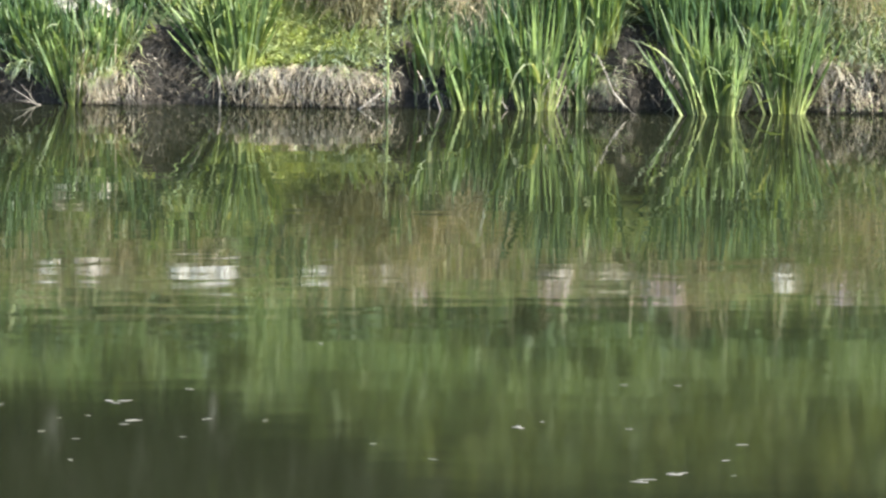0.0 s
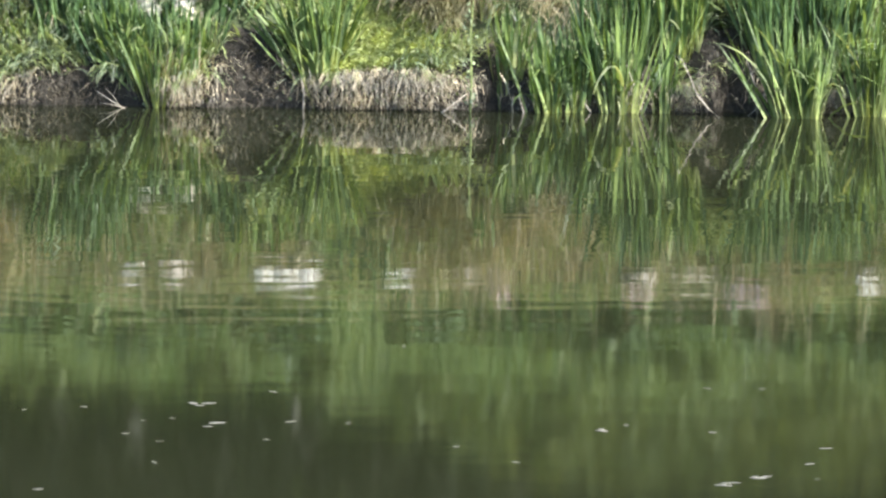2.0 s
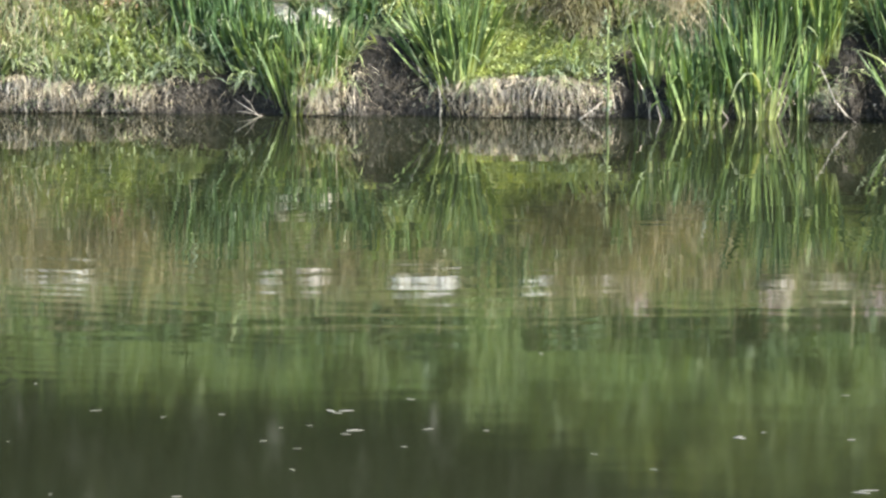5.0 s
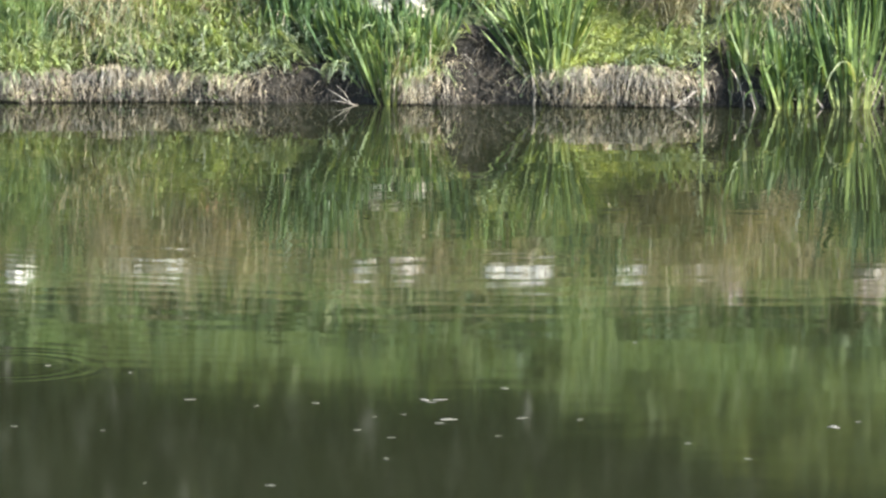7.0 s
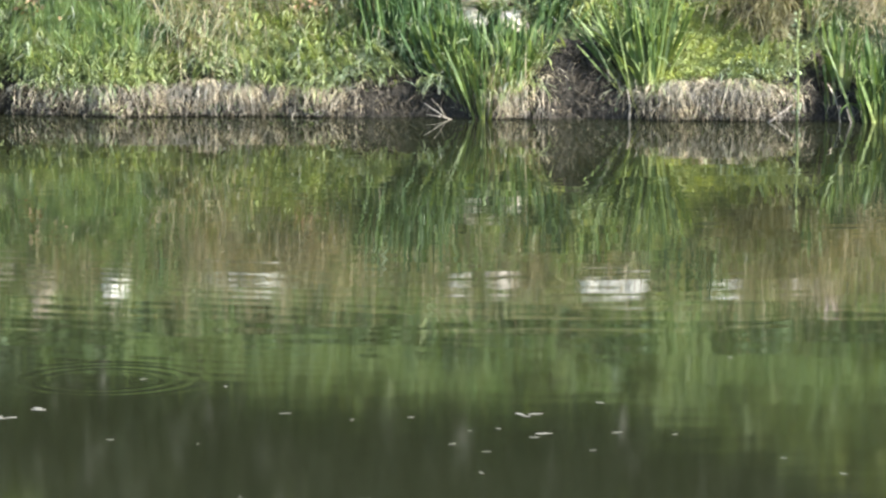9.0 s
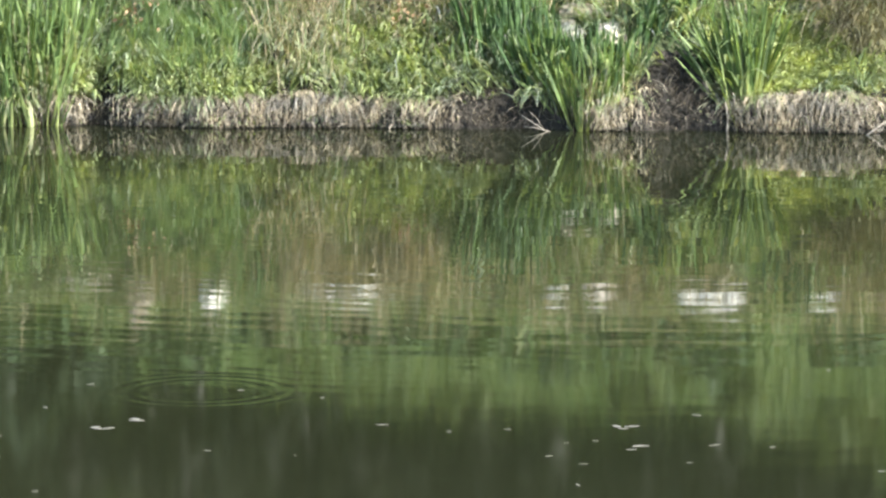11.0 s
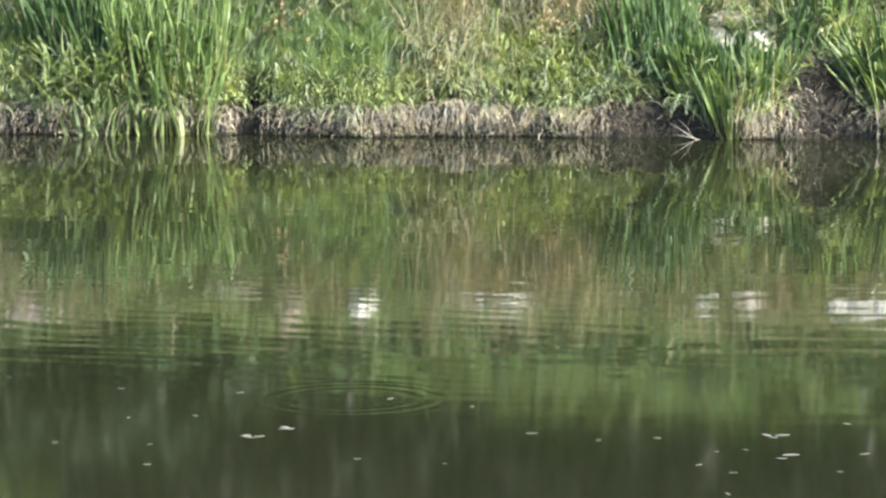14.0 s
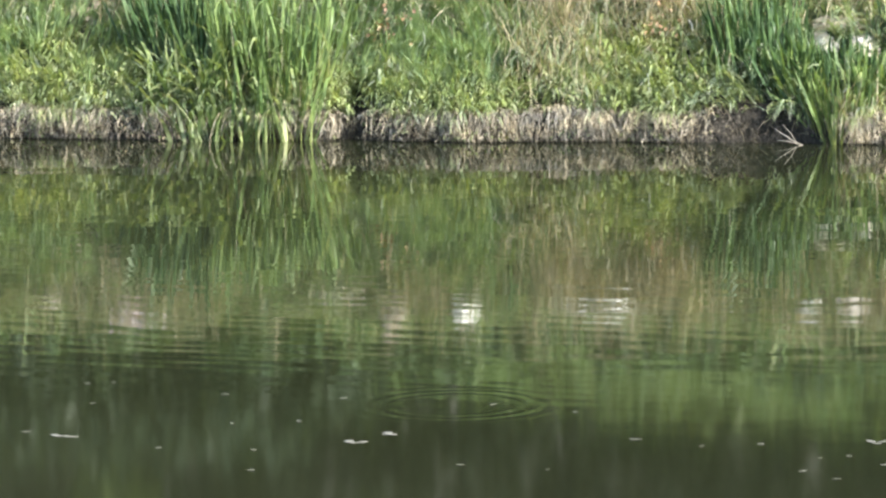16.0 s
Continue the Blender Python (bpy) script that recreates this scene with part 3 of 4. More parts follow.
def leaf_set(mat, name):
    kinds = []
    for i in range(14):
        bend = [0.05, 0.1, 0.16, 0.24, 0.08, 0.4, 0.2, 0.12, 0.6, 0.05, 0.3, 0.15, 1.0, 0.1][i]
        fold = 1.5 if i in (6, 12) else 0.0
        kinds.append(from_bm(name, iris_leaf(i, 1.0, 0.0225, bend, fold), mat))
    return kinds


def arched_set(mat):
    return [from_bm("iris_leaf_arched", iris_leaf(30 + i, 1.0, 0.027, b, 0.0), mat) for i, b in enumerate((0.7, 1.2, 1.7, 2.2, 2.6, 2.9))]


LEAVES, LEAVES_DARK, LEAVES_ARCHED = leaf_set(IRIS, "iris_leaf"), leaf_set(IRIS_DARK, "iris_leaf_dark"), arched_set(IRIS_PALE)
irng = random.Random(5)


def iris_clump(x, d, count, tall, wide, deep=0.12, lean=0.0, splay=0.2, dark=False, arched=0.15, label="tall green iris clump with sword-shaped leaves on the bank"):
    y = edge(x) + d
    z = ground_z(x, y) - 0.02 if d > 0.03 else -0.12
    clump = tagged(new("iris_clump"), label, "iris", "irises along the bank")
    clump.location = (x, y, z)
    for i in range(round(count * 2.15)):
        u = irng.gauss(0, 1)
        px, py = u * wide * 0.38, irng.gauss(0, deep / 2)
        ob = part("leaf", irng.choice(LEAVES_DARK if dark else (LEAVES_ARCHED if irng.random() < arched else LEAVES)), clump)
        h = tall * min(1.12, max(0.45, irng.gauss(0.86, 0.16)))
        if d <= 0.03:
            h += 0.1
        gz = 0.0 if d <= 0.03 else max(-0.3, ground_z(x + px, y + py) - ground_z(x, y))
        side = lean + splay * u * 0.3 + irng.gauss(0, 0.13)
        ob.matrix_basis = Matrix.Translation((px, py, gz)) @ Euler((0, side, 0)).to_matrix().to_4x4() @ Euler((irng.gauss(0.05, 0.09), 0, 0)).to_matrix().to_4x4() @ Euler((0, 0, irng.uniform(0, math.tau))).to_matrix().to_4x4() @ Matrix.Diagonal((irng.uniform(0.75, 1.2), h, h, 1))
    return clump


WET = "bright green iris clump with pale feet standing in the water"
FAR = "dark blue-green iris clump higher up the bank"
# x, metres behind the edge, leaves, height, width, depth, lean, splay, dark, share of arched leaves, label
iris_clump(-5.15, 0.5, 40, 0.8, 0.3, 0.2, -0.12, 0.3, True, 0, FAR)
iris_clump(-4.9, 0.4, 40, 0.8, 0.3, 0.2, -0.05, 0.25, True, 0, FAR)
ARCH = "arching light green iris leaves hanging over the water"
iris_clump(-5.05, 0.14, 34, 0.6, 0.2, 0.15, -0.2, 0.3, False, 1.0, ARCH)
iris_clump(-4.85, 0.06, 42, 0.62, 0.22, 0.1, -0.12, 0.3, False, 1.0, ARCH)
iris_clump(-4.62, 0.05, 42, 0.66, 0.22, 0.1, -0.03, 0.3, False, 0.95, ARCH)
iris_clump(-4.55, 0.15, 40, 0.95, 0.24, 0.15, -0.03, 0.3, False, 0.3, WET)
iris_clump(-4.3, 0.05, 40, 1.05, 0.24, 0.15, 0.0, 0.25, False, 0.1, WET)
iris_clump(-4.08, 0.08, 36, 0.98, 0.2, 0.15, 0.06, 0.25, False, 0.1)
iris_clump(-4.55, 0.4, 40, 0.85, 0.35, 0.2, 0.0, 0.2)
iris_clump(-4.05, 0.5, 30, 0.62, 0.3, 0.2, 0.06, 0.2)
iris_clump(-3.75, 0.6, 14, 0.45, 0.2, 0.15, 0.1, 0.2)
iris_clump(-2.5, 0.85, 30, 0.5, 0.16, 0.12, 0.0, 0.15, True, 0, FAR)
iris_clump(-0.75, 0.42, 40, 0.68, 0.2, 0.15, -0.1, 0.25, True, 0)
iris_clump(-0.5, 0.45, 44, 0.7, 0.24, 0.2, 0.0, 0.2, True, 0, FAR)
iris_clump(-0.95, 0.36, 22, 0.4, 0.22, 0.15, -0.1, 0.3, False, 0.35)
# dark leaves in these low clumps stand in for the shade among them
iris_clump(-0.62, 0.36, 34, 0.45, 0.3, 0.15, -0.08, 0.3, True, 0.3)
iris_clump(-0.38, 0.32, 34, 0.45, 0.25, 0.12, -0.2, 0.3, True, 0.3)
iris_clump(-0.28, 0.3, 36, 0.46, 0.24, 0.15, -0.15, 0.4, True, 0)
iris_clump(0.12, 0.32, 36, 0.4, 0.3, 0.15, 0.05, 0.3, True, 0.4)
iris_clump(0.4, 0.5, 30, 0.34, 0.25, 0.12, 0.12, 0.3, True, 0.6)
iris_clump(-0.08, 0.26, 26, 0.44, 0.2, 0.15, -0.25, 0.45, True, 0.4)
iris_clump(-0.03, 0.0, 15, 0.64, 0.06, 0.05, -0.02, 0.6, False, 0.08, WET)
iris_clump(-0.16, 0.1, 18, 0.46, 0.12, 0.06, -0.3, 0.6, False, 0.6)
iris_clump(0.13, 0.12, 34, 0.56, 0.12, 0.08, 0.02, 0.5, False, 0.3)
iris_clump(-0.3, 0.22, 26, 0.5, 0.16, 0.1, 0.05, 0.5, False, 0.3)
iris_clump(0.25, 0.22, 26, 0.43, 0.18, 0.12, 0.1, 0.4, False, 0.35)
iris_clump(0.5, 0.6, 28, 0.34, 0.22, 0.15, 0.1, 0.3, True, 0.25)
iris_clump(0.72, 0.62, 26, 0.5, 0.22, 0.15, 0.05, 0.25)
iris_clump(1.08, 0.26, 36, 0.64, 0.12, 0.12, -0.25, 0.6, False, 0.35, "dense bright green iris clump with arching leaves")
iris_clump(1.2, 0.2, 54, 0.74, 0.14, 0.12, -0.02, 0.55, False, 0.1, "dense bright green iris clump with arching leaves")
iris_clump(1.62, 0.95, 22, 0.45, 0.25, 0.15, 0.0, 0.2, True, 0, FAR)
iris_clump(2.42, 0.5, 12, 0.48, 0.08, 0.08, 0.0, 0.1, False, 0)
iris_clump(2.58, 0.12, 20, 0.56, 0.14, 0.1, -0.1, 0.3)
iris_clump(2.84, -0.03, 24, 0.64, 0.12, 0.08, -0.05, 0.25, False, 0.1, WET)
iris_clump(3.02, 0.02, 20, 0.6, 0.12, 0.1, 0.0, 0.2, False, 0.15, WET)
iris_clump(3.16, 0.25, 24, 0.66, 0.2, 0.12, 0.0, 0.2, True, 0, FAR)
iris_clump(2.92, 0.08, 26, 0.52, 0.2, 0.1, 0.0, 0.2, True, 0, FAR)
iris_clump(3.36, 0.0, 34, 0.92, 0.16, 0.12, 0.0, 0.25, False, 0.1, WET)
iris_clump(3.55, 0.4, 40, 0.8, 0.26, 0.15, 0.0, 0.15, True, 0, FAR)
iris_clump(3.68, -0.02, 12, 0.62, 0.05, 0.05, 0.0, 0.1, False, 0, WET)
iris_clump(3.86, 0.4, 44, 0.68, 0.2, 0.15, 0.04, 0.15, False, 0.05)
iris_clump(4.5, 0.35, 44, 0.8, 0.25, 0.2, -0.1, 0.2, True, 0, FAR)
iris_clump(4.54, -0.2, 26, 0.8, 0.1, 0.1, -0.12, 0.45, False, 0.15, WET)
iris_clump(4.7, -0.24, 26, 0.72, 0.1, 0.1, 0.03, 0.45, False, 0.2, WET)
iris_clump(4.9, 0.34, 50, 0.8, 0.28, 0.15, 0.0, 0.2, True, 0, FAR)
iris_clump(5.16, -0.08, 30, 0.86, 0.14, 0.1, 0.0, 0.35, False, 0.1, WET)
iris_clump(5.1, 0.35, 26, 0.7, 0.2, 0.15, 0.0, 0.2)
iris_clump(6.6, 0.2, 40, 0.8, 0.3, 0.2, 0.0, 0.3)
iris_clump(-6.9, 0.3, 40, 0.8, 0.3, 0.2, 0.0, 0.3)

# ---------------------------------------------------------------- stalk, twigs
x = 2.25
stalk = tagged(new("leafy_stalk"), "single thin green stalk with small leaves at the edge", "plant")
stalk.location = (x, edge(x) - 0.06, -0.05)
part("stem", from_bm("stem", tube([(0, 0, 0), (0.01, 0, 0.3), (0.0, 0.01, 0.6), (0.02, 0.02, 0.88)], [0.009, 0.008, 0.005, 0.002]), WEED), stalk)
for i in range(44):
    z = 0.1 + 0.76 * i / 44
    a, r = i * 2.4, rng.uniform(0.015, 0.075)
    v, f = leaflets(np.array([[math.cos(a) * r, math.sin(a) * r, z]]), np.array([rng.uniform(0.014, 0.026)]), rng, 0.9, 2.2)
    part("leaf", mesh_of("leaf", v, f, [GRASS]), stalk)


def twig(x, dy, z, points, r, label, forks=()):
    t = tagged(new("twig"), label, "twig", "dead twigs at the water's edge")
    t.location = (x, edge(x) + dy, z)
    part("stem", from_bm("stem", tube(points, [r * (1 - 0.6 * i / (len(points) - 1)) for i in range(len(points))]), TWIG), t)
    for f in forks:
        part("fork", from_bm("fork", tube(f, [r * 0.6, r * 0.4, r * 0.25]), TWIG), t)


twig(4.06, -0.4, -0.03, [(0.02, -0.02, 0), (-0.1, 0.03, 0.1), (-0.18, 0.06, 0.2), (-0.23, 0.1, 0.33), (-0.28, 0.14, 0.44), (-0.37, 0.18, 0.49)], 0.0068, "bleached bent branch dipping into the water")
twig(-0.22, -0.1, -0.03, [(-0.02, 0, 0), (-0.12, 0.0, 0.06), (-0.26, 0.02, 0.15)], 0.0055, "pale forked dead twig at the water's edge", [[(-0.05, 0, 0.03), (-0.16, -0.03, 0.06), (-0.24, -0.03, 0.07)], [(-0.1, 0, 0.05), (-0.14, 0, 0.12), (-0.2, 0, 0.18)]])
twig(2.02, -0.08, -0.03, [(-0.02, 0, 0), (0.08, 0.0, 0.07), (0.2, 0.03, 0.16)], 0.008, "pale green broken reed leaning at the edge", [[(0.0, 0, 0.02), (0.1, -0.02, 0.03), (0.18, -0.02, 0.02)]])
twig(1.03, -0.05, -0.03, [(0, 0, 0), (0.01, 0.02, 0.14), (-0.01, 0.05, 0.25)], 0.010, "bleached dead stem hanging from the bank")
twig(4.36, -0.12, -0.02, [(0.08, 0, 0), (0.0, 0.03, 0.14), (-0.04, 0.1, 0.3)], 0.008, "pale dead stalk beside the irises")

DEAD = "bleached dead stalk bent over beside the irises"
for x, dy, pts in ((4.33, -0.1, [(0.03, 0, 0), (0.0, 0.02, 0.24), (-0.05, 0.05, 0.44)]), (4.4, -0.16, [(0.05, 0, 0), (-0.02, 0.0, 0.18), (0.03, 0.0, 0.34)]),
                   (4.3, -0.2, [(-0.06, 0, 0), (0.02, 0.0, 0.06), (0.06, 0.0, 0.12)]), (3.46, -0.04, [(0, 0, 0), (0.01, 0.02, 0.2), (-0.06, 0.05, 0.38)]),
                   (3.5, -0.03, [(0.02, 0, 0), (-0.01, 0.02, 0.16), (0.09, 0.05, 0.44)]), (3.42, -0.06, [(-0.03, 0, 0), (0.02, 0.0, 0.1), (0.08, 0.02, 0.2)]),
                   (3.06, -0.06, [(0.1, 0, 0), (0.02, 0.02, 0.12), (-0.12, 0.04, 0.26)]), (2.57, -0.12, [(0, 0, 0), (-0.01, 0.0, 0.08), (-0.005, 0.0, 0.15)]),
                   (2.62, -0.14, [(0.03, 0, 0), (0.0, 0.0, 0.1), (-0.02, 0.0, 0.16)])):
    twig(x, dy, -0.03, pts, 0.0055, DEAD)

# ---------------------------------------------------------------- stones


def place_rock(x, d, size, seed, mat, label, name="stone", sink=0.04):
    y = edge(x) + d
    ob = tagged(new(name, rock(name, seed, size, mat)), label, "stone")
    ob.location = (x, y, ground_z(x, y) - sink)
    ob.rotation_euler = (0, 0, seed * 1.3)
    return ob


place_rock(0.2, 0.64, (0.21, 0.12, 0.15), 1, STONE, "pale rounded limestone lump on the bank")
place_rock(0.02, 0.82, (0.24, 0.12, 0.1), 5, TAN_STONE, "broad tan stone half hidden by irises", "stone", 0.05)
place_rock(-0.14, 0.62, (0.14, 0.1, 0.15), 2, STONE, "pale weathered limestone lump on the bank")
place_rock(0.2, -0.02, (0.06, 0.05, 0.06), 5, BARK, "dark wet stub in a hollow of the bank", "wet_stub", 0.0)
for i in range(16):
    place_rock(-5.78 + irng.gauss(0, 0.14), 0.9 + irng.gauss(0, 0.09), [irng.uniform(0.04, 0.085) for _ in range(3)], 10 + i, TAN_STONE, "small tan stone in a patch of rubble", "rubble_stone", 0.0)
for i, (x, w, h) in enumerate([(-6.3, 0.16, 0.14), (-3.95, 0.14, 0.12), (-2.9, 0.13, 0.26), (-2.0, 0.26, 0.22), (-1.68, 0.24, 0.2), (-0.25, 0.1, 0.15), (0.11, 0.08, 0.16), (0.78, 0.1, 0.17), (0.95, 0.13, 0.2), (1.11, 0.1, 0.16), (1.81, 0.1, 0.13), (2.43, 0.16, 0.16), (3.68, 0.14, 0.19), (4.1, 0.17, 0.13), (5.46, 0.1, 0.17), (6.3, 0.15, 0.15)]):
    place_rock(x, 1.31, (w * 1.65, 0.13, h * 0.8), 40 + i, WHITE_STONE if x in (-2.9, -2.0, -1.68, -0.25, 0.78, 0.95, 1.11, 1.81, 5.46) else STONE, "pale limestone edging block at the top of the bank", "edging_stone", -0.02)
place_rock(-3.52, 1.34, (0.14, 0.12, 0.36), 77, TAN_STONE, "upright tan stone at the top of the bank", "upright_stone", 0.05)
for x, w in ((-5.6, 0.2), (4.53, 0.18), (5.91, 0.17), (2.6, 0.08), (3.68, 0.12)):
    n = 260
    y = edge(x) + 1.36
    c = np.stack([rng.normal(x, w / 2, n), rng.normal(y, 0.08, n), np.full(n, ground_z(x, y)) + rng.uniform(0.02, 0.24, n)], 1)
    v, f = leaflets(c, rng.uniform(0.02, 0.045, n), rng, 0.7)
    tagged(new("lilac_flower_clump", mesh_of("lilac_flower_clump", v, f, [LILAC])), "clump of pale lilac flowers at the top of the bank", "flowers")


# ---------------------------------------------------------------- trees above the slope
def tree_mesh(seed, tall):
    r = random.Random(seed)
    g = np.random.default_rng(seed)
    trunk = tube([(0, 0, -0.3), (0.1, 0.05, tall * 0.2), (0.0, 0.15, tall * 0.45), (0.15, 0.0, tall * 0.8)], [0.28, 0.22, 0.15, 0.05], 9)
    limbs, centres = [], []
    for i in range(11):
        z = tall * r.uniform(0.12, 0.75)
        a = i * 2.4 + r.uniform(-0.4, 0.4)
        out = tall * r.uniform(0.18, 0.32) * (1.1 - z / tall * 0.5)
        end = Vector((math.cos(a) * out, math.sin(a) * out, z + r.uniform(0.1, 0.25) * tall))
        limbs.append(tube([(0.03, 0.05, z), tuple(end * 0.5 + Vector((0, 0, z * 0.45))), tuple(end)], [0.08, 0.05, 0.02], 6))
        for _ in range(7):
            k = r.uniform(0.45, 1.1)
            centres.append((end.x * k + r.gauss(0, 0.4), end.y * k + r.gauss(0, 0.4), z + (end.z - z) * k + r.gauss(0, 0.35)))
    pts = np.concatenate([g.normal(c, 0.42, (130, 3)) for c in centres])
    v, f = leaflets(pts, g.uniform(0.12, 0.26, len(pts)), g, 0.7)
    return trunk, limbs, mesh_of("crown", v, f, [TREE_LEAF_SHADED])


def tree(seed, tall):
    trunk, limbs, crown = tree_mesh(seed, tall)
    t = tagged(new("tree"), "leafy green tree above the grassy slope, darkened as in shade", "tree", "trees above the slope")
    part("trunk", from_bm("trunk", trunk, BARK), t)
    for l in limbs:
        part("limb", from_bm("limb", l, BARK), t)
    part("crown", crown, t)
    return t


first = [tree(3, 8.5), tree(8, 7.2), tree(21, 9.6)]
spots = [(-16 + 1.9 * i + irng.uniform(-0.7, 0.7), 41.5 + (i % 3) * 1.8 + irng.uniform(-0.5, 0.5)) for i in range(18)]
for i, (x, y) in enumerate(spots):
    m = pose(x, y, ground_z(x, y), 0, 0, i * 77)
    if i < 3:
        first[i].matrix_basis = m
    else:
        copy_thing(first[i % 3], m)
for i in range(16):
    x, y = -20 + 2.7 * i + irng.uniform(-0.6, 0.6), 47 + irng.uniform(-1, 1)
    copy_thing(first[i % 3], pose(x, y, ground_z(x, y) - 1.0, 0, 0, i * 51))
for i in range(15):
    x, y = -22 + 3.2 * i + irng.uniform(-0.8, 0.8), 52 + irng.uniform(-1, 1)
    copy_thing(first[i % 3], pose(x, y, ground_z(x, y) - 0.6, 0, 0, i * 83))


def shrub(x, d, tall, wide, mat, count, label, leaf=0.16):
    """A rounded bush: leafy clumps on a few bent stems."""
    y = edge(x) + d
    z = ground_z(x, y)
    g = np.random.default_rng(int(1000 + x * 37 + d * 11))
    bush = tagged(new("shrub"), label, "shrub", "shrubs above the pond")
    bush.location = (x, y, z)
    c = []
    for k in range(count):
        a, r, h = g.uniform(0, 6.28), abs(g.normal(0, 0.5)) * wide, g.uniform(0.08, 0.92)
        c.append(g.normal((math.cos(a) * r * (1.1 - 0.5 * h), math.sin(a) * r * 0.6, h * tall), 0.14 * min(tall, 1.6), (42, 3)))
        if k < 5:
            part("stem", from_bm("stem", tube([(0, 0, -0.1), (math.cos(a) * r * 0.3, math.sin(a) * r * 0.2, h * tall * 0.5), (math.cos(a) * r * 0.8, math.sin(a) * r * 0.5, h * tall)], [0.03, 0.02, 0.01], 5), BARK), bush)
    c = np.concatenate(c)
    v, f = leaflets(c, g.uniform(leaf * 0.6, leaf * 1.2, len(c)), g, 0.7)
    part("crown", mesh_of("crown", v, f, [mat]), bush)


# shrubs in the tree leaf colour are darkened to pass for shaded growth
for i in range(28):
    shrub(-14 + 1.02 * i + irng.uniform(-0.4, 0.4), 10.3 + irng.uniform(-0.3, 0.5), irng.uniform(2.6, 3.8), 1.5, TREE_LEAF_SHADED, 90, "tall dense shrub under the trees, darkened as in shade", 0.2)
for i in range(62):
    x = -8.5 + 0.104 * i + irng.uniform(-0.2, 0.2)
    shrub(x, irng.uniform(4.9, 9.4) + 0.3 * max(0, x + 4), irng.uniform(0.4, 1.2), 0.6, irng.choice((TREE_LEAF_SHADED,) * 6 + (OLIVE,)), 30, "spreading shrub in the slope's rough grass", 0.16)
for i in range(24):
    x = -7.5 + 0.6 * i + irng.uniform(-0.3, 0.3)
    shrub(x, irng.uniform(3.4, 7.0), irng.uniform(0.12, 0.4), 0.4, OLIVE, 12, "low olive-green bush in the rough grass", 0.1)
for i in range(38):
    x = -2.6 + 0.15 * i + irng.uniform(-0.2, 0.2)
    shrub(x, irng.uniform(7.7 + 0.3 * max(0, x), 9.6), irng.uniform(0.4, 0.9), 0.7, irng.choice((TREE_LEAF_SHADED,) * (7 if x < 0 else 3) + (OLIVE,)), 30, "spreading shrub in the slope's rough grass", 0.15)
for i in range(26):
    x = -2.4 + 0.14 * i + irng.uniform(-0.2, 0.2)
    shrub(x, irng.uniform(7.0, 8.2), irng.uniform(0.35, 0.7), 0.6, TREE_LEAF_SHADED, 30, "spreading shrub in the slope's rough grass", 0.15)
for i in range(14):
    x = 3.2 + 0.36 * i + irng.uniform(-0.3, 0.3)
    shrub(x, irng.uniform(6.5, 9.3), irng.uniform(0.25, 0.7), 0.7, irng.choice((OLIVE, SUNNY)), 26, "olive-green shrub on the grassy slope", 0.13)
for i in range(16):
    x = 3.4 + 0.36 * i + irng.uniform(-0.3, 0.3)
    shrub(x, 9.4 + irng.uniform(-0.4, 0.4), irng.uniform(0.3, 0.6), 0.9, SUNNY, 50, "tall sunlit olive-green shrub above the slope", 0.14)
for i in range(36):
    x = -9 + 0.52 * i + irng.uniform(-0.4, 0.4)
    shrub(x, irng.uniform(2.0, 3.3), irng.uniform(0.2, 0.42), 0.65, GREEN_BUSH, 20, "low deep green bush beside the bank top", 0.1)
for i in range(18):
    x = -7.7 + 0.19 * i + irng.uniform(-0.2, 0.2)
    shrub(x, irng.uniform(2.9, 4.9), irng.uniform(0.5, 0.95), 0.55, DEEP, 30, "dense deep green shrub on the slope", 0.13)

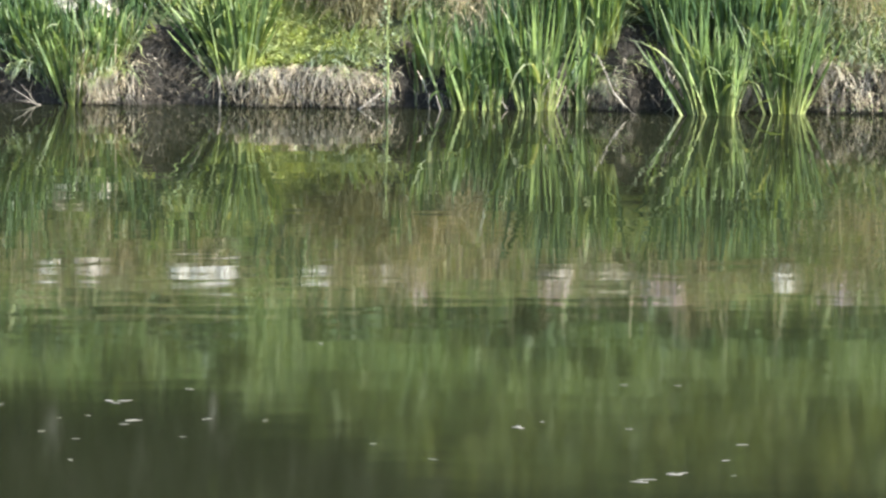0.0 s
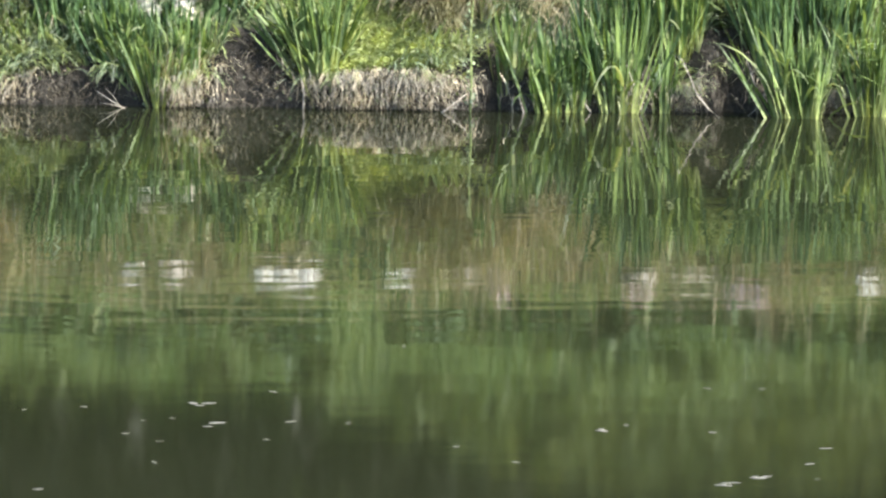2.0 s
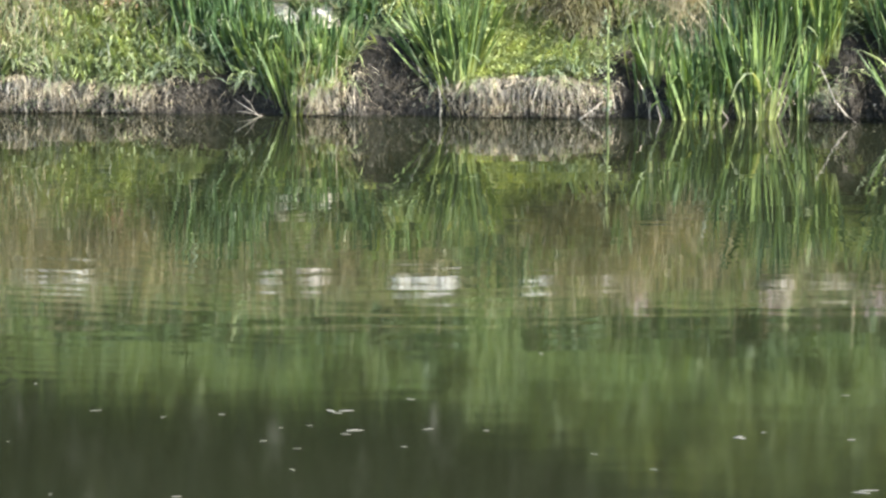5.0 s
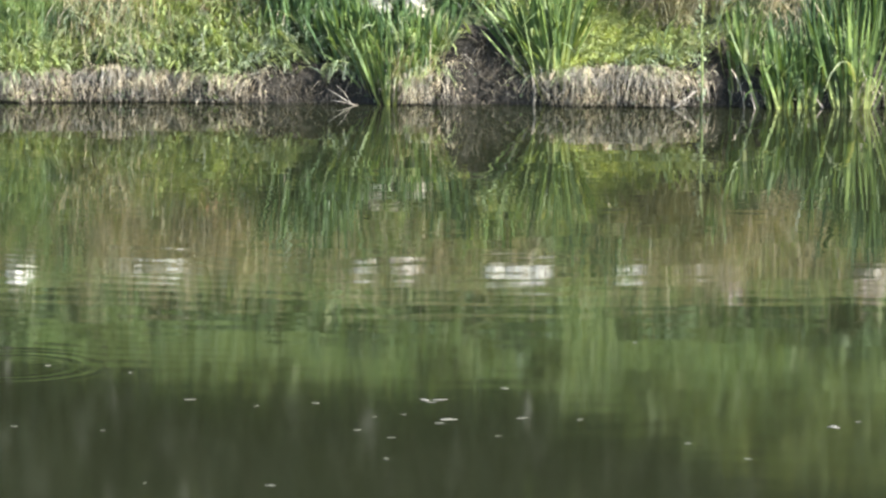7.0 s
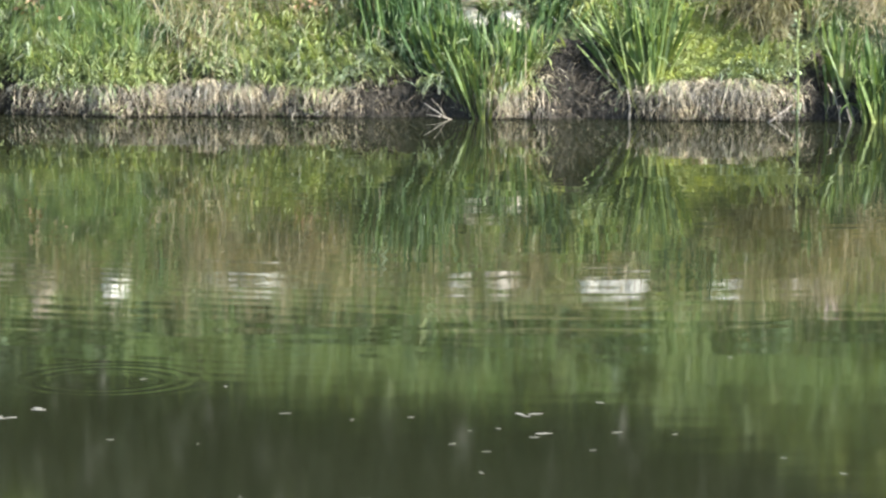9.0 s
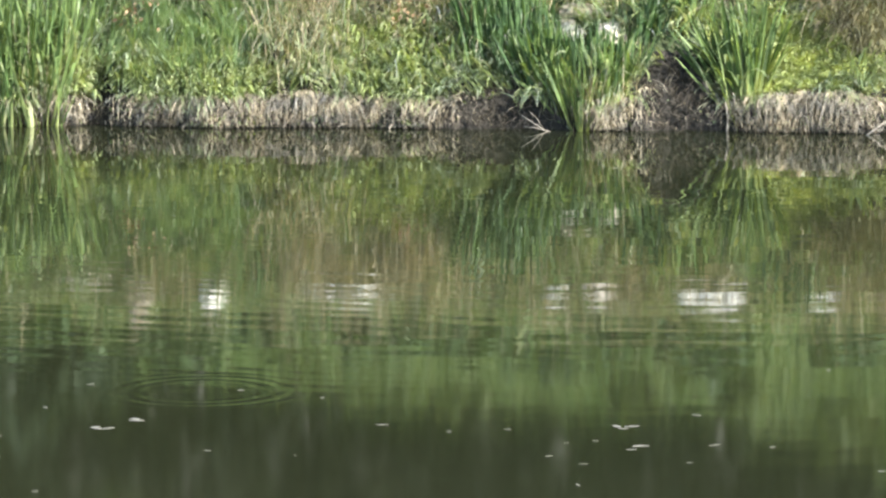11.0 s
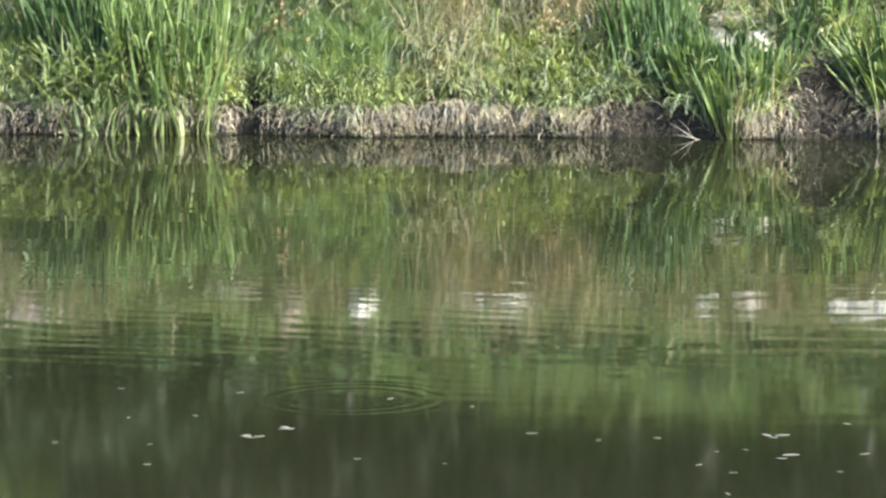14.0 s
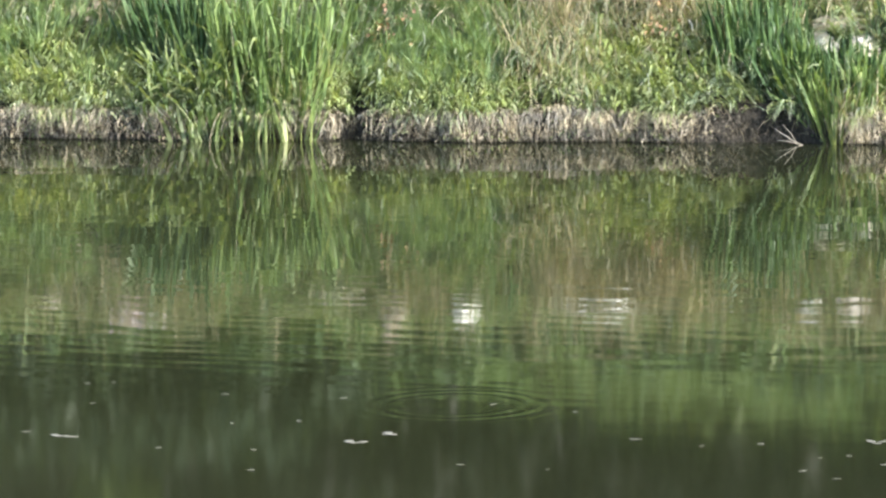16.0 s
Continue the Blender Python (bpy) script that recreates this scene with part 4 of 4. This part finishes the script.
# ---------------------------------------------------------------- petals on the water
FLOATS = [(-0.87, 16.64), (-0.58, 16.48), (-0.33, 16.54), (0.18, 16.60), (0.04, 16.27), (-0.08, 16.22), (-0.15, 15.92), (-0.01, 15.75), (0.20, 16.11), (0.53, 16.18), (0.77, 16.14), (1.79, 15.98), (1.92, 16.08), (1.39, 15.28), (1.18, 15.61), (-1.56, 16.02), (-1.17, 17.32), (0.48, 16.90), (1.12, 18.12), (0.42, 15.78), (-0.47, 14.77), (-1.19, 15.92), (-0.03, 15.30), (-0.95, 14.82)]
FLOATS_OUTER = [(2.38, 16.97), (2.62, 16.95), (2.67, 15.55), (2.26, 15.91), (2.33, 14.93), (2.17, 14.83), (2.55, 15.22), (2.53, 14.91), (-2.06, 16.52), (-1.93, 16.72), (-2.47, 16.34), (-2.66, 16.99), (-2.37, 17.05), (-2.81, 17.77), (-2.25, 17.67), (-2.15, 15.13), (-3.53, 16.75), (-3.35, 16.63), (-3.38, 17.50), (-3.51, 18.06), (-3.39, 18.09), (-2.88, 16.37), (-1.55, 17.52), (-2.41, 15.87)]
BIG = {(0.18, 16.60), (0.20, 16.11), (-2.06, 16.52), (-1.93, 16.72), (1.79, 15.98), (-3.35, 16.63), (2.33, 14.93), (2.17, 14.83)}


def petal_mesh(seed):
    r = random.Random(seed)
    bm = bmesh.new()
    ring = [(math.cos(k * math.tau / 9) * r.uniform(0.7, 1.1), math.sin(k * math.tau / 9) * r.uniform(0.5, 0.9)) for k in range(9)]
    rows = [[bm.verts.new((x * s, y * s, z)) for x, y in ring] for s, z in ((0.9, 0.0), (1.0, 0.12), (0.6, 0.10))]
    for a, b in zip(rows, rows[1:]):
        for k in range(9):
            bm.faces.new((a[k], a[(k + 1) % 9], b[(k + 1) % 9], b[k]))
    bm.faces.new(rows[0][::-1])
    bm.faces.new(rows[2])
    return from_bm("floating_petal", bm, PETAL)


petals = [petal_mesh(i) for i in range(5)]
for spot in FLOATS + FLOATS_OUTER:
    big = spot in BIG
    for k in range(3 if big else 1):
        ob = tagged(new("floating_petal", irng.choice(petals)), "small pale petal floating on the pond", "petal", "petals on the water")
        s = irng.uniform(0.008, 0.016) if not big else irng.uniform(0.014, 0.024)
        ob.matrix_basis = Matrix.Translation((spot[0] + irng.uniform(-0.05, 0.05) * big, spot[1] + irng.uniform(-0.05, 0.05) * big, 0.0)) @ Euler((0, 0, irng.gauss(0, 0.5))).to_matrix().to_4x4() @ Matrix.Diagonal((s * irng.uniform(1.1, 2.3), s * 0.9, s * 0.5, 1))
